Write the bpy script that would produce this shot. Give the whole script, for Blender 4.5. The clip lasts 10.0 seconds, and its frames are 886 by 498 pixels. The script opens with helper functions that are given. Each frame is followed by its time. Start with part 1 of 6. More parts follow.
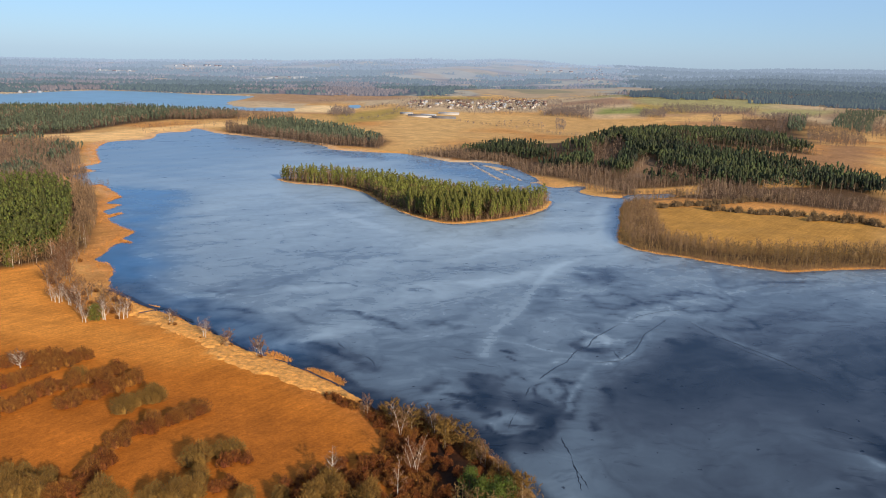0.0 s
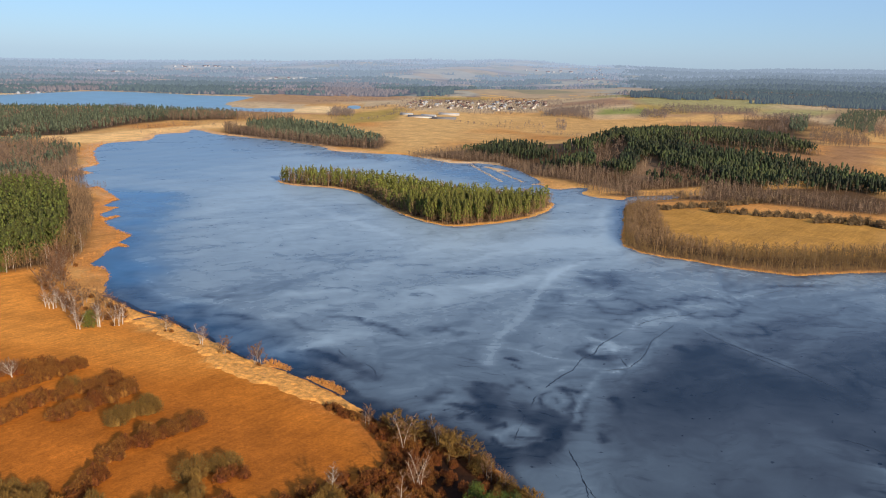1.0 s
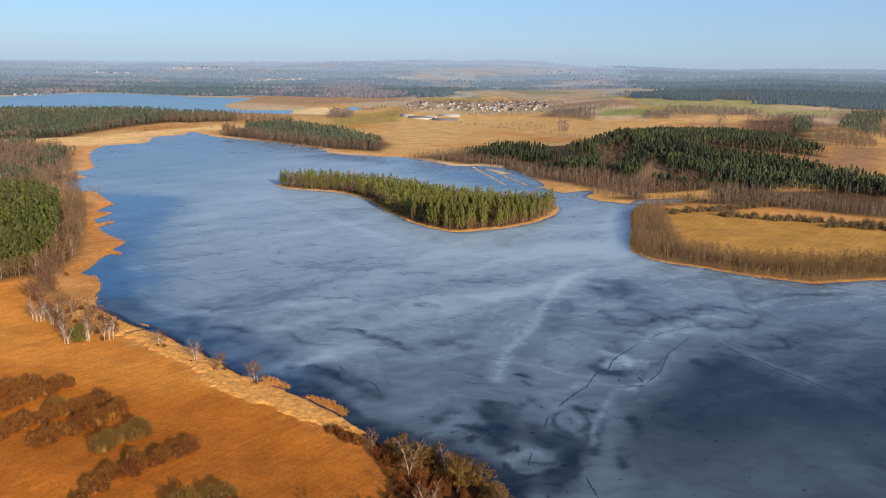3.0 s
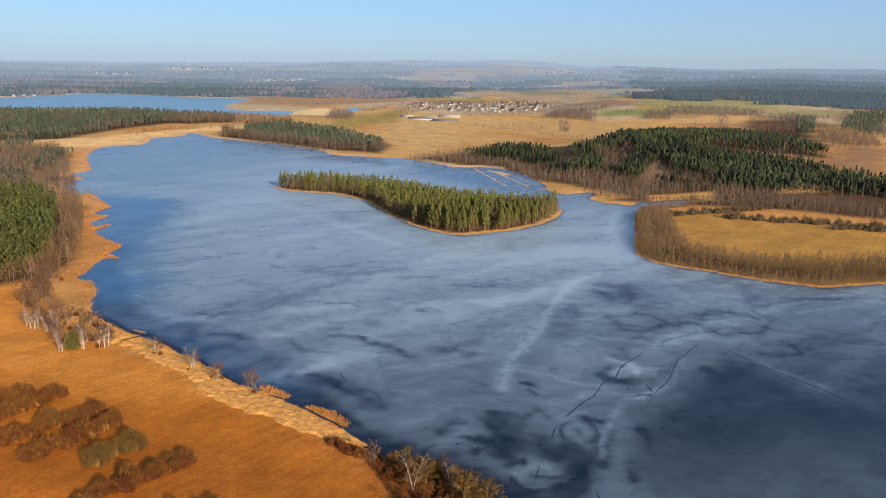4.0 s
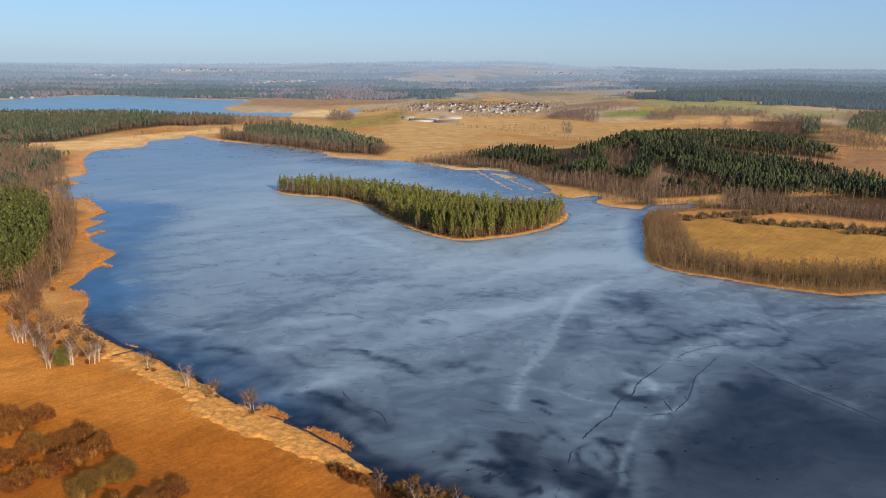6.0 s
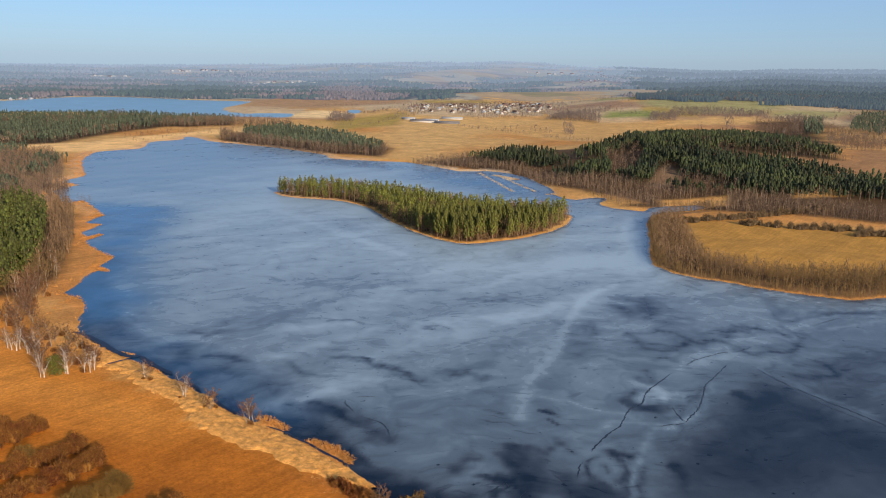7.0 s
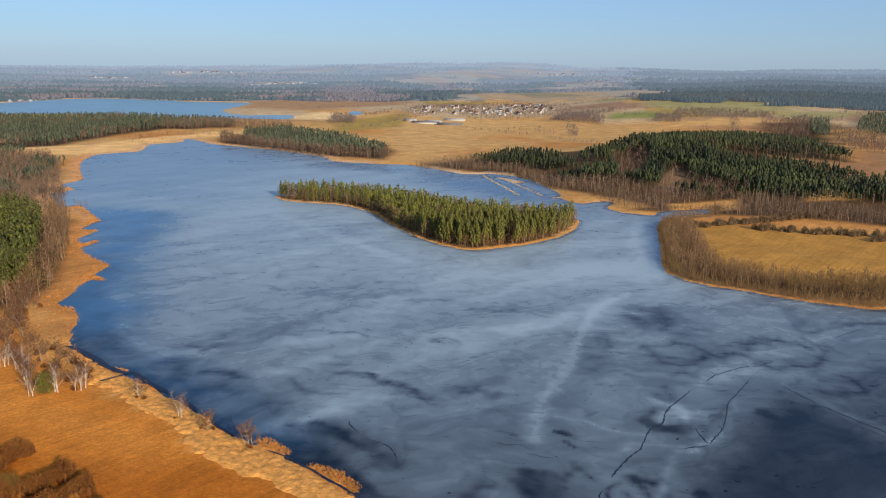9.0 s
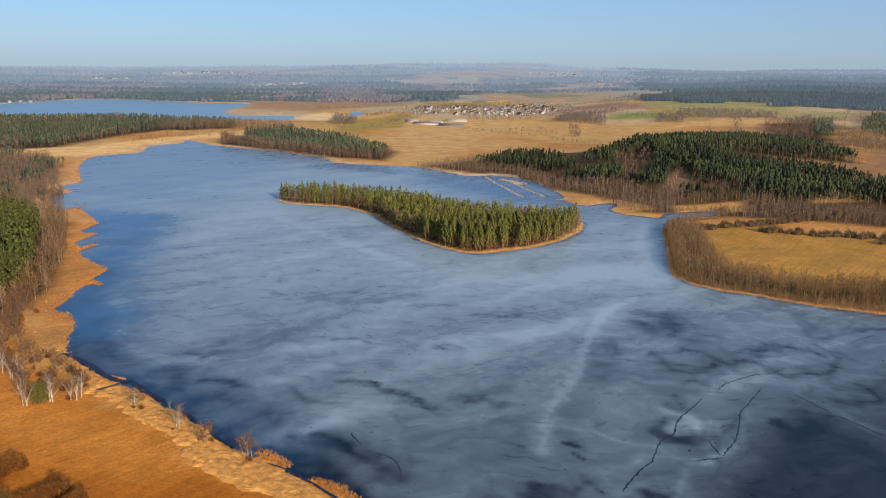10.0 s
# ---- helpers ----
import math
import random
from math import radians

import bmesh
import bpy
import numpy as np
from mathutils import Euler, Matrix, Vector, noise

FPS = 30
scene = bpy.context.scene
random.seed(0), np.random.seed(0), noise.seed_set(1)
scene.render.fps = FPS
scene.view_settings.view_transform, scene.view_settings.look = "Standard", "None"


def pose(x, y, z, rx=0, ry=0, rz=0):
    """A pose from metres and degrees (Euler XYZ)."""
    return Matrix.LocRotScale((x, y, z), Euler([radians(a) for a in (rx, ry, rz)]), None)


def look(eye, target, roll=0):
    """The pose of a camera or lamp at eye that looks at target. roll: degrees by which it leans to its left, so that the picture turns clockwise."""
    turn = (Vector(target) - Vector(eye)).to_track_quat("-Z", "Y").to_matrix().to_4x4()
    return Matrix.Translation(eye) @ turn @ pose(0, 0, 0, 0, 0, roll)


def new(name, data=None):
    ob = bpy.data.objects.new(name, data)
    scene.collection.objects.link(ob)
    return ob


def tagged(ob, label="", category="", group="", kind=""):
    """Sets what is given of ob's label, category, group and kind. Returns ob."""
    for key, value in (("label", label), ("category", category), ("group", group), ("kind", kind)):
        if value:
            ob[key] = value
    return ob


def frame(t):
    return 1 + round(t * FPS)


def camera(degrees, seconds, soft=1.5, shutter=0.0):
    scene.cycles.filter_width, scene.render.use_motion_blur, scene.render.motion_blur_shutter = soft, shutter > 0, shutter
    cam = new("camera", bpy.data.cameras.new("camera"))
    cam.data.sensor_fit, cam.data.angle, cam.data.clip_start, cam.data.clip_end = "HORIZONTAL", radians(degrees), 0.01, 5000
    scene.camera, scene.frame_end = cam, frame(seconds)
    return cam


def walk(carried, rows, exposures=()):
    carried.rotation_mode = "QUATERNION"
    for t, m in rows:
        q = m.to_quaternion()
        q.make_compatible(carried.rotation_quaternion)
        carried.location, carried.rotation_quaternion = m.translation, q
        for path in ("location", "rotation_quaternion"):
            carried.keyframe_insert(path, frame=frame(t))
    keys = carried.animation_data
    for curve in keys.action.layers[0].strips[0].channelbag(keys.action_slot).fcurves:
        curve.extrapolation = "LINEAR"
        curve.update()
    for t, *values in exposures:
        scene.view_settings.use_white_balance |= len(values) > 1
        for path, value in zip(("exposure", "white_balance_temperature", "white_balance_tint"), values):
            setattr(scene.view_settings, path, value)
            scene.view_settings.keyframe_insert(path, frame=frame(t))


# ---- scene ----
cam = camera(58.0, 10.0, soft=1.0)
PATH = [
    (0, 0.0, 0.0, 100.0, 76.552, -1.456, 0.0),
    (1, -1.11, 7.0, 99.98, 76.575, -1.399, -0.043),
    (2, -2.21, 13.94, 99.94, 76.601, -1.34, -0.08),
    (3, -3.31, 20.83, 99.91, 76.629, -1.279, -0.111),
    (4, -4.41, 27.65, 99.88, 76.659, -1.218, -0.134),
    (5, -5.52, 34.4, 99.87, 76.689, -1.157, -0.148),
    (6, -6.63, 41.08, 99.87, 76.72, -1.096, -0.152),
    (7, -7.75, 47.68, 99.89, 76.75, -1.037, -0.144),
    (8, -8.89, 54.19, 99.94, 76.779, -0.981, -0.123),
    (9, -10.05, 60.61, 100.03, 76.807, -0.927, -0.088),
    (10, -11.22, 66.94, 100.17, 76.832, -0.876, -0.038),
]
walk(cam, [(t, pose(x, y, z, rx, ry, rz)) for t, x, y, z, rx, ry, rz in PATH],
     exposures=[(0, 0.42), (4, 0.36), (7, 0.27), (10, 0.22)])

# ---- light ----
SUN_WAY = Vector((0.52, -0.85, 0.37)).normalized()
world = bpy.data.worlds.new("sky")
world.use_nodes = True
scene.world = world
wn, wl = world.node_tree.nodes, world.node_tree.links
sky = wn.new("ShaderNodeTexSky")
sky.sky_type, sky.sun_disc = "NISHITA", False
sky.sun_elevation = math.asin(SUN_WAY.z)
sky.sun_rotation = math.atan2(SUN_WAY.x, SUN_WAY.y)
sky.air_density, sky.dust_density, sky.ozone_density = 1.0, 0.28, 8.7
wn["Background"].inputs["Strength"].default_value = 0.103
tint = wn.new("ShaderNodeMix")
tint.data_type, tint.blend_type = "RGBA", "MULTIPLY"
tint.inputs["Factor"].default_value = 1.0
tint.inputs["B"].default_value = (0.9, 0.95, 1.02, 1)
wl.new(sky.outputs[0], tint.inputs["A"])
veil = wn.new("ShaderNodeMix")  # thin even haze over the whole sky
veil.data_type = "RGBA"
veil.inputs["Factor"].default_value = 0.42
veil.inputs["B"].default_value = (3.95, 5.05, 6.6, 1)
wl.new(tint.outputs["Result"], veil.inputs["A"])
wl.new(veil.outputs["Result"], wn["Background"].inputs["Color"])
sun_data = bpy.data.lights.new("sun", "SUN")
sun_data.energy, sun_data.angle, sun_data.color = 4.7, radians(0.6), (1.0, 0.85, 0.66)
sun = new("sun", sun_data)
sun.matrix_world = look((0, 0, 300), Vector((0, 0, 300)) - SUN_WAY)


# ---- materials ----
def material(name, colour, rough=0.9, vary=0.25, size=3.0, bump=0.0, bump_size=0.5, per="", spread=0.25, spec=0.3, attr="", hue=0.0):
    """A procedural surface: colour with coarse and fine noise, an optional attribute colour and an optional spread from piece to piece."""
    m = bpy.data.materials.new(name)
    m.use_nodes = True
    n, l = m.node_tree.nodes, m.node_tree.links
    b = n["Principled BSDF"]
    b.inputs["Roughness"].default_value = rough
    b.inputs["Specular IOR Level"].default_value = spec
    co = n.new("ShaderNodeTexCoord")
    src = n.new("ShaderNodeRGB")
    src.outputs[0].default_value = (*colour, 1)
    out = src.outputs[0]
    if attr:
        at = n.new("ShaderNodeAttribute")
        at.attribute_name = attr
        out = at.outputs["Color"]
    total = None
    for k, (s, a) in enumerate(((1 / size, vary), (6.3 / size, vary * 0.7))):
        t = n.new("ShaderNodeTexNoise")
        t.inputs["Scale"].default_value, t.inputs["Detail"].default_value = s, 5
        l.new(co.outputs["Object"], t.inputs["Vector"])
        mr = n.new("ShaderNodeMapRange")
        mr.inputs["From Min"].default_value, mr.inputs["From Max"].default_value = 0.25, 0.75
        mr.inputs["To Min"].default_value, mr.inputs["To Max"].default_value = 1 - a, 1 + a
        l.new(t.outputs["Fac"], mr.inputs["Value"])
        if total is None:
            total = mr.outputs[0]
        else:
            mu = n.new("ShaderNodeMath")
            mu.operation = "MULTIPLY"
            l.new(total, mu.inputs[0]), l.new(mr.outputs[0], mu.inputs[1])
            total = mu.outputs[0]
    hs = n.new("ShaderNodeHueSaturation")
    if per:
        if per == "island":
            g = n.new("ShaderNodeNewGeometry").outputs["Random Per Island"]
        else:
            g = n.new("ShaderNodeObjectInfo").outputs["Random"]
        mr = n.new("ShaderNodeMapRange")
        mr.inputs["To Min"].default_value, mr.inputs["To Max"].default_value = 1 - spread, 1 + spread
        l.new(g, mr.inputs["Value"])
        mu = n.new("ShaderNodeMath")
        mu.operation = "MULTIPLY"
        l.new(total, mu.inputs[0]), l.new(mr.outputs[0], mu.inputs[1])
        total = mu.outputs[0]
        if hue:
            mh = n.new("ShaderNodeMapRange")
            mh.inputs["To Min"].default_value, mh.inputs["To Max"].default_value = 0.5 - hue, 0.5 + hue
            l.new(g, mh.inputs["Value"])
            l.new(mh.outputs[0], hs.inputs["Hue"])
    l.new(total, hs.inputs["Value"])
    l.new(out, hs.inputs["Color"])
    l.new(hs.outputs[0], b.inputs["Base Color"])
    if bump:
        t = n.new("ShaderNodeTexNoise")
        t.inputs["Scale"].default_value, t.inputs["Detail"].default_value = 1 / bump_size, 6
        l.new(co.outputs["Object"], t.inputs["Vector"])
        bp = n.new("ShaderNodeBump")
        bp.inputs["Strength"].default_value, bp.inputs["Distance"].default_value = 1.0, bump
        l.new(t.outputs["Fac"], bp.inputs["Height"])
        l.new(bp.outputs[0], b.inputs["Normal"])
    return m


GROUND = material("grassland", (0.4, 0.2, 0.06), 0.95, 0.18, 22, 0.1, 0.7, attr="cover", spec=0.1)


def add_grain(m):
    """Fine tufts, stubble and faint mown lines on the grassland."""
    n, l = m.node_tree.nodes, m.node_tree.links
    b = n["Principled BSDF"]
    base = b.inputs["Base Color"].links[0].from_socket
    co = n.new("ShaderNodeTexCoord")
    out = base
    for scale, turn, amount in (((1.1, 1.1, 1.1), 0, 0.2), ((0.4, 0.4, 0.4), 0, 0.2), ((40, 1.4, 1), 52, 0.15), ((13, 13, 13), 0, 0.13)):
        mp = n.new("ShaderNodeMapping")
        mp.vector_type = "TEXTURE"
        mp.inputs["Scale"].default_value, mp.inputs["Rotation"].default_value = scale, (0, 0, radians(turn))
        l.new(co.outputs["Object"], mp.inputs["Vector"])
        t = n.new("ShaderNodeTexNoise")
        t.inputs["Scale"].default_value, t.inputs["Detail"].default_value, t.inputs["Roughness"].default_value = 1, 4, 0.65
        l.new(mp.outputs[0], t.inputs["Vector"])
        mr = n.new("ShaderNodeMapRange")
        mr.inputs["From Min"].default_value, mr.inputs["From Max"].default_value = 0.3, 0.7
        mr.inputs["To Min"].default_value, mr.inputs["To Max"].default_value = 1 - amount, 1 + amount
        l.new(t.outputs["Fac"], mr.inputs["Value"])
        hs = n.new("ShaderNodeHueSaturation")
        l.new(mr.outputs[0], hs.inputs["Value"]), l.new(out, hs.inputs["Color"])
        out = hs.outputs[0]
    l.new(out, b.inputs["Base Color"])


add_grain(GROUND)
NEEDLES = material("pine_needles", (0.125, 0.122, 0.018), 0.7, 0.4, 9, per="island", spread=0.45, hue=0.02)
# greyer, paler green: distance haze painted into the base colour
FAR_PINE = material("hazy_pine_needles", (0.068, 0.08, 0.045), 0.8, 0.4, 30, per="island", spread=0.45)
DARK_NEEDLES = material("spruce_needles", (0.028, 0.036, 0.011), 0.7, 0.7, 34, per="island", spread=0.4, hue=0.02)
HILL_PINE = material("hill_pine_needles", (0.041, 0.048, 0.013), 0.7, 0.65, 34, per="island", spread=0.4, hue=0.02)
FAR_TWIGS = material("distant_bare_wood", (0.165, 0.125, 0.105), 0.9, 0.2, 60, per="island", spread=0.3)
GREY_TWIGS = material("grey_bare_twigs", (0.155, 0.1, 0.066), 0.9, 0.35, 20, per="island", spread=0.6)
PALE_STEMS = material("pale_bare_stems", (0.178, 0.12, 0.074), 0.9, 0.35, 20, per="island", spread=0.6)
MID_TWIGS = material("bare_wood_twigs", (0.19, 0.115, 0.06), 0.9, 0.3, 14, per="island", spread=0.6)
WEST_NEEDLES = material("west_pine_needles", (0.075, 0.08, 0.013), 0.7, 0.4, 9, per="island", spread=0.5, hue=0.02)
BANK_NEEDLES = material("bank_pine_needles", (0.075, 0.1, 0.01), 0.7, 0.35, 3, per="island", spread=0.4, hue=0.02)
HEDGE_TWIGS = material("hedge_twigs", (0.16, 0.105, 0.052), 0.9, 0.3, 4, per="island", spread=0.4)
PALE_REED = material("pale_far_reed", (0.42, 0.34, 0.26), 0.9, 0.3, 8, per="island", spread=0.3)
BARK = material("pine_bark", (0.24, 0.13, 0.07), 0.9, 0.3, 0.6, per="object", spread=0.3)
GREY_BARK = material("grey_bark", (0.22, 0.145, 0.08), 0.9, 0.3, 0.6, per="object", spread=0.3)
PALE_BARK = material("grey_birch_bark", (0.34, 0.27, 0.2), 0.8, 0.3, 0.4)
COPSE_TWIGS = material("copse_twigs", (0.16, 0.078, 0.038), 0.9, 0.25, 2, per="island", spread=0.4)
BIRCH = material("birch_bark", (0.6, 0.52, 0.43), 0.7, 0.25, 0.4)
TWIGS = material("bare_twigs", (0.21, 0.125, 0.045), 0.9, 0.2, 2, per="island", spread=0.35)
RED_TWIGS = material("birch_twigs", (0.24, 0.125, 0.065), 0.9, 0.2, 2, per="island", spread=0.35)
OLIVE_TWIGS = material("willow_twigs", (0.175, 0.095, 0.02), 0.9, 0.2, 2, per="island", spread=0.4)
SHRUB_BARK = material("shrub_bark", (0.13, 0.075, 0.035), 0.9, 0.3, 0.6)
SHRUB_TWIGS = material("shrub_twigs", (0.2, 0.076, 0.014), 0.9, 0.3, 2.5, per="island", spread=0.45, hue=0.012)
RUST = material("rusty_leaves", (0.16, 0.048, 0.009), 0.85, 0.2, 2, per="island", spread=0.5, hue=0.015)
REED_MAT = material("flattened_reeds", (0.72, 0.325, 0.072), 0.9, 0.42, 1.6, 0.35, 0.45)
WEST_REED = material("west_dry_reed", (0.47, 0.2, 0.042), 0.8, 0.35, 6, per="island", spread=0.35)
TALL_REED = material("tall_dry_reed", (0.5, 0.22, 0.055), 0.8, 0.3, 4, per="island", spread=0.4)
REED = material("dry_reed", (0.64, 0.32, 0.085), 0.8, 0.3, 4, per="island", spread=0.3)
CRACK = material("crack_water", (0.01, 0.013, 0.02), 0.3, 0.2, 2)
LEAD_WATER = material("lead_water", (0.012, 0.02, 0.045), 0.4, 0.3, 3, 0.02, 1.0, spec=0.1)
PLASTER = material("house_plaster", (0.46, 0.43, 0.39), 0.9, 0.08, 2, per="object", spread=0.15)
TILES = material("roof_tiles", (0.15, 0.085, 0.065), 0.85, 0.2, 1, per="object", spread=0.5)
GREY_ROOF = material("grey_sheet_roof", (0.16, 0.155, 0.16), 0.7, 0.15, 3)
SHEET_ROOF = material("pale_sheet_roof", (0.34, 0.35, 0.36), 0.7, 0.1, 3)


def ice_material():
    m = bpy.data.materials.new("lake_ice")
    m.use_nodes = True
    n, l = m.node_tree.nodes, m.node_tree.links
    b = n["Principled BSDF"]
    co = n.new("ShaderNodeTexCoord")
    at = n.new("ShaderNodeAttribute")
    at.attribute_name = "frost"
    warp = n.new("ShaderNodeTexNoise")
    warp.inputs["Scale"].default_value, warp.inputs["Detail"].default_value = 0.018, 4
    l.new(co.outputs["Object"], warp.inputs["Vector"])
    sc = n.new("ShaderNodeVectorMath")
    sc.operation = "MULTIPLY_ADD"
    sc.inputs[1].default_value = (34, 34, 0)
    l.new(warp.outputs["Color"], sc.inputs[0]), l.new(co.outputs["Object"], sc.inputs[2])
    warp2 = n.new("ShaderNodeTexNoise")
    warp2.inputs["Scale"].default_value, warp2.inputs["Detail"].default_value = 0.07, 5
    l.new(co.outputs["Object"], warp2.inputs["Vector"])
    sc2 = n.new("ShaderNodeVectorMath")
    sc2.operation = "MULTIPLY_ADD"
    sc2.inputs[1].default_value = (11, 11, 0)
    l.new(warp2.outputs["Color"], sc2.inputs[0]), l.new(sc.outputs[0], sc2.inputs[2])
    sc = sc2
    mp = n.new("ShaderNodeMapping")
    mp.vector_type = "TEXTURE"
    mp.inputs["Rotation"].default_value = (0, 0, radians(40))
    mp.inputs["Scale"].default_value = (75, 24, 1)
    l.new(sc.outputs[0], mp.inputs["Vector"])
    big = n.new("ShaderNodeTexNoise")
    big.inputs["Scale"].default_value, big.inputs["Detail"].default_value = 1.0, 7
    l.new(mp.outputs[0], big.inputs["Vector"])
    fine = n.new("ShaderNodeTexNoise")
    fine.inputs["Scale"].default_value, fine.inputs["Detail"].default_value = 0.16, 6
    l.new(sc.outputs[0], fine.inputs["Vector"])

    def math_node(op, a, c):
        k = n.new("ShaderNodeMath")
        k.operation = op
        for i, v in enumerate((a, c)):
            if isinstance(v, (int, float)):
                k.inputs[i].default_value = v
            else:
                l.new(v, k.inputs[i])
        return k.outputs[0]

    old = n.new("ShaderNodeAttribute")
    old.attribute_name = "rough_ice"
    f = math_node("MULTIPLY", math_node("SUBTRACT", big.outputs["Fac"], 0.5), 0.8)
    f = math_node("ADD", f, math_node("MULTIPLY", math_node("SUBTRACT", fine.outputs["Fac"], 0.5), 0.42))
    # narrower drawn-out streaks
    mp3 = n.new("ShaderNodeMapping")
    mp3.vector_type = "TEXTURE"
    mp3.inputs["Rotation"].default_value, mp3.inputs["Scale"].default_value = (0, 0, radians(24)), (34, 6.5, 1)
    l.new(sc.outputs[0], mp3.inputs["Vector"])
    streaks = n.new("ShaderNodeTexNoise")
    streaks.inputs["Scale"].default_value, streaks.inputs["Detail"].default_value = 1.0, 4
    l.new(mp3.outputs[0], streaks.inputs["Vector"])
    f = math_node("ADD", f, math_node("MULTIPLY", math_node("SUBTRACT", streaks.outputs["Fac"], 0.5), 0.34))
    # thin winding bands between refrozen floes
    bands = n.new("ShaderNodeTexNoise")
    bands.inputs["Scale"].default_value, bands.inputs["Detail"].default_value = 0.03, 3
    l.new(sc.outputs[0], bands.inputs["Vector"])
    vein = math_node("ABSOLUTE", math_node("SUBTRACT", bands.outputs["Fac"], 0.5), 0)
    vr = n.new("ShaderNodeMapRange")
    vr.inputs["From Min"].default_value, vr.inputs["From Max"].default_value = 0.0, 0.035
    vr.inputs["To Min"].default_value, vr.inputs["To Max"].default_value = 0.08, 0.0
    l.new(vein, vr.inputs["Value"])
    f = math_node("SUBTRACT", f, vr.outputs[0])
    f = math_node("ADD", at.outputs["Fac"], math_node("MULTIPLY", f, old.outputs["Fac"]))
    # short dark scratches and thawed spots, drawn out by the wind
    mp2 = n.new("ShaderNodeMapping")
    mp2.inputs["Rotation"].default_value, mp2.inputs["Scale"].default_value = (0, 0, radians(12)), (0.11, 0.36, 1)
    l.new(sc.outputs[0], mp2.inputs["Vector"])
    spots = n.new("ShaderNodeTexNoise")
    spots.inputs["Scale"].default_value, spots.inputs["Detail"].default_value = 1.0, 3
    l.new(mp2.outputs[0], spots.inputs["Vector"])
    sp = n.new("ShaderNodeMapRange")
    sp.inputs["From Min"].default_value, sp.inputs["From Max"].default_value = 0.39, 0.27
    sp.inputs["To Min"].default_value, sp.inputs["To Max"].default_value = 0.0, 0.2
    l.new(spots.outputs["Fac"], sp.inputs["Value"])
    f = math_node("SUBTRACT", f, math_node("MULTIPLY", sp.outputs[0], old.outputs["Fac"]))
    # small thawed specks
    dots = n.new("ShaderNodeTexNoise")
    dots.inputs["Scale"].default_value, dots.inputs["Detail"].default_value = 0.36, 2
    l.new(co.outputs["Object"], dots.inputs["Vector"])
    dr = n.new("ShaderNodeMapRange")
    dr.inputs["From Min"].default_value, dr.inputs["From Max"].default_value = 0.3, 0.22
    dr.inputs["To Min"].default_value, dr.inputs["To Max"].default_value = 0.0, 0.34
    l.new(dots.outputs["Fac"], dr.inputs["Value"])
    f = math_node("SUBTRACT", f, dr.outputs[0])
    ramp = n.new("ShaderNodeValToRGB")
    e = ramp.color_ramp.elements
    e[0].position, e[0].color = 0.0, (0.004, 0.012, 0.027, 1)
    e[1].position, e[1].color = 1.0, (0.33, 0.42, 0.482, 1)
    mid = e.new(0.45)
    mid.color = (0.106, 0.144, 0.182, 1)
    low = e.new(0.22)
    low.color = (0.046, 0.061, 0.084, 1)
    l.new(f, ramp.inputs["Fac"])
    # reflected sky blue painted over the bluer ice and open water
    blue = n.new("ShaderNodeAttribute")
    blue.attribute_name = "ice_sky_blue"
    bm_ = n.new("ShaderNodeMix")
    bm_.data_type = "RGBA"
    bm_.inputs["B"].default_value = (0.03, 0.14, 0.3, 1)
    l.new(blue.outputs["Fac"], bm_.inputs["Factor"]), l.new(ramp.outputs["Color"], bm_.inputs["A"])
    l.new(bm_.outputs["Result"], b.inputs["Base Color"])
    ro = n.new("ShaderNodeMapRange")
    ro.inputs["To Min"].default_value, ro.inputs["To Max"].default_value = 0.08, 0.4
    l.new(f, ro.inputs["Value"])
    l.new(ro.outputs[0], b.inputs["Roughness"])
    b.inputs["IOR"].default_value = 1.31
    b.inputs["Specular IOR Level"].default_value = 0.24
    bp = n.new("ShaderNodeBump")
    bp.inputs["Strength"].default_value, bp.inputs["Distance"].default_value = 0.6, 0.05
    l.new(fine.outputs["Fac"], bp.inputs["Height"])
    l.new(bp.outputs[0], b.inputs["Normal"])
    return m


ICE = ice_material()
WATER = material("open_water", (0.15, 0.28, 0.37), 0.35, 0.15, 40, 0.03, 2.0, spec=0.5)


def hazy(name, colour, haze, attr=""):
    """The far backdrop: its own colour, with blue haze painted in as emission."""
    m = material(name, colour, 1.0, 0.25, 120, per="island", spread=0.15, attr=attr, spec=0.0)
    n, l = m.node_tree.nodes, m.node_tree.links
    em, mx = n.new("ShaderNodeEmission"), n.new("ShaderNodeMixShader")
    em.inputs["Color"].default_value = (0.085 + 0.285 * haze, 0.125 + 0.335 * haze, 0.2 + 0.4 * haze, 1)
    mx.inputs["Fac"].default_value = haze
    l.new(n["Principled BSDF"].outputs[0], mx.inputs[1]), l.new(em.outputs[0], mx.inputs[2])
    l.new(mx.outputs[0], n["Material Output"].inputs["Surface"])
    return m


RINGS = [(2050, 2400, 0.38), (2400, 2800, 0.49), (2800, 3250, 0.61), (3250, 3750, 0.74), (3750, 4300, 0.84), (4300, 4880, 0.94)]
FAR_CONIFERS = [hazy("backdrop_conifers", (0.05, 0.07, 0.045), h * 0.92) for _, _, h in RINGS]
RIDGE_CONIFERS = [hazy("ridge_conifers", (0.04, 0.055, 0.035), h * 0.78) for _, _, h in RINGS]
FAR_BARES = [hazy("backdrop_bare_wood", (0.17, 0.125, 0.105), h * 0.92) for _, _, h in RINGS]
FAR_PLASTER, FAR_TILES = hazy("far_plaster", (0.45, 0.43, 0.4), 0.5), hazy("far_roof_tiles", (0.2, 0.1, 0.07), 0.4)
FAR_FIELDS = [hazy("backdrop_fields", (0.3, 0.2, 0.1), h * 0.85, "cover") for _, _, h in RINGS]


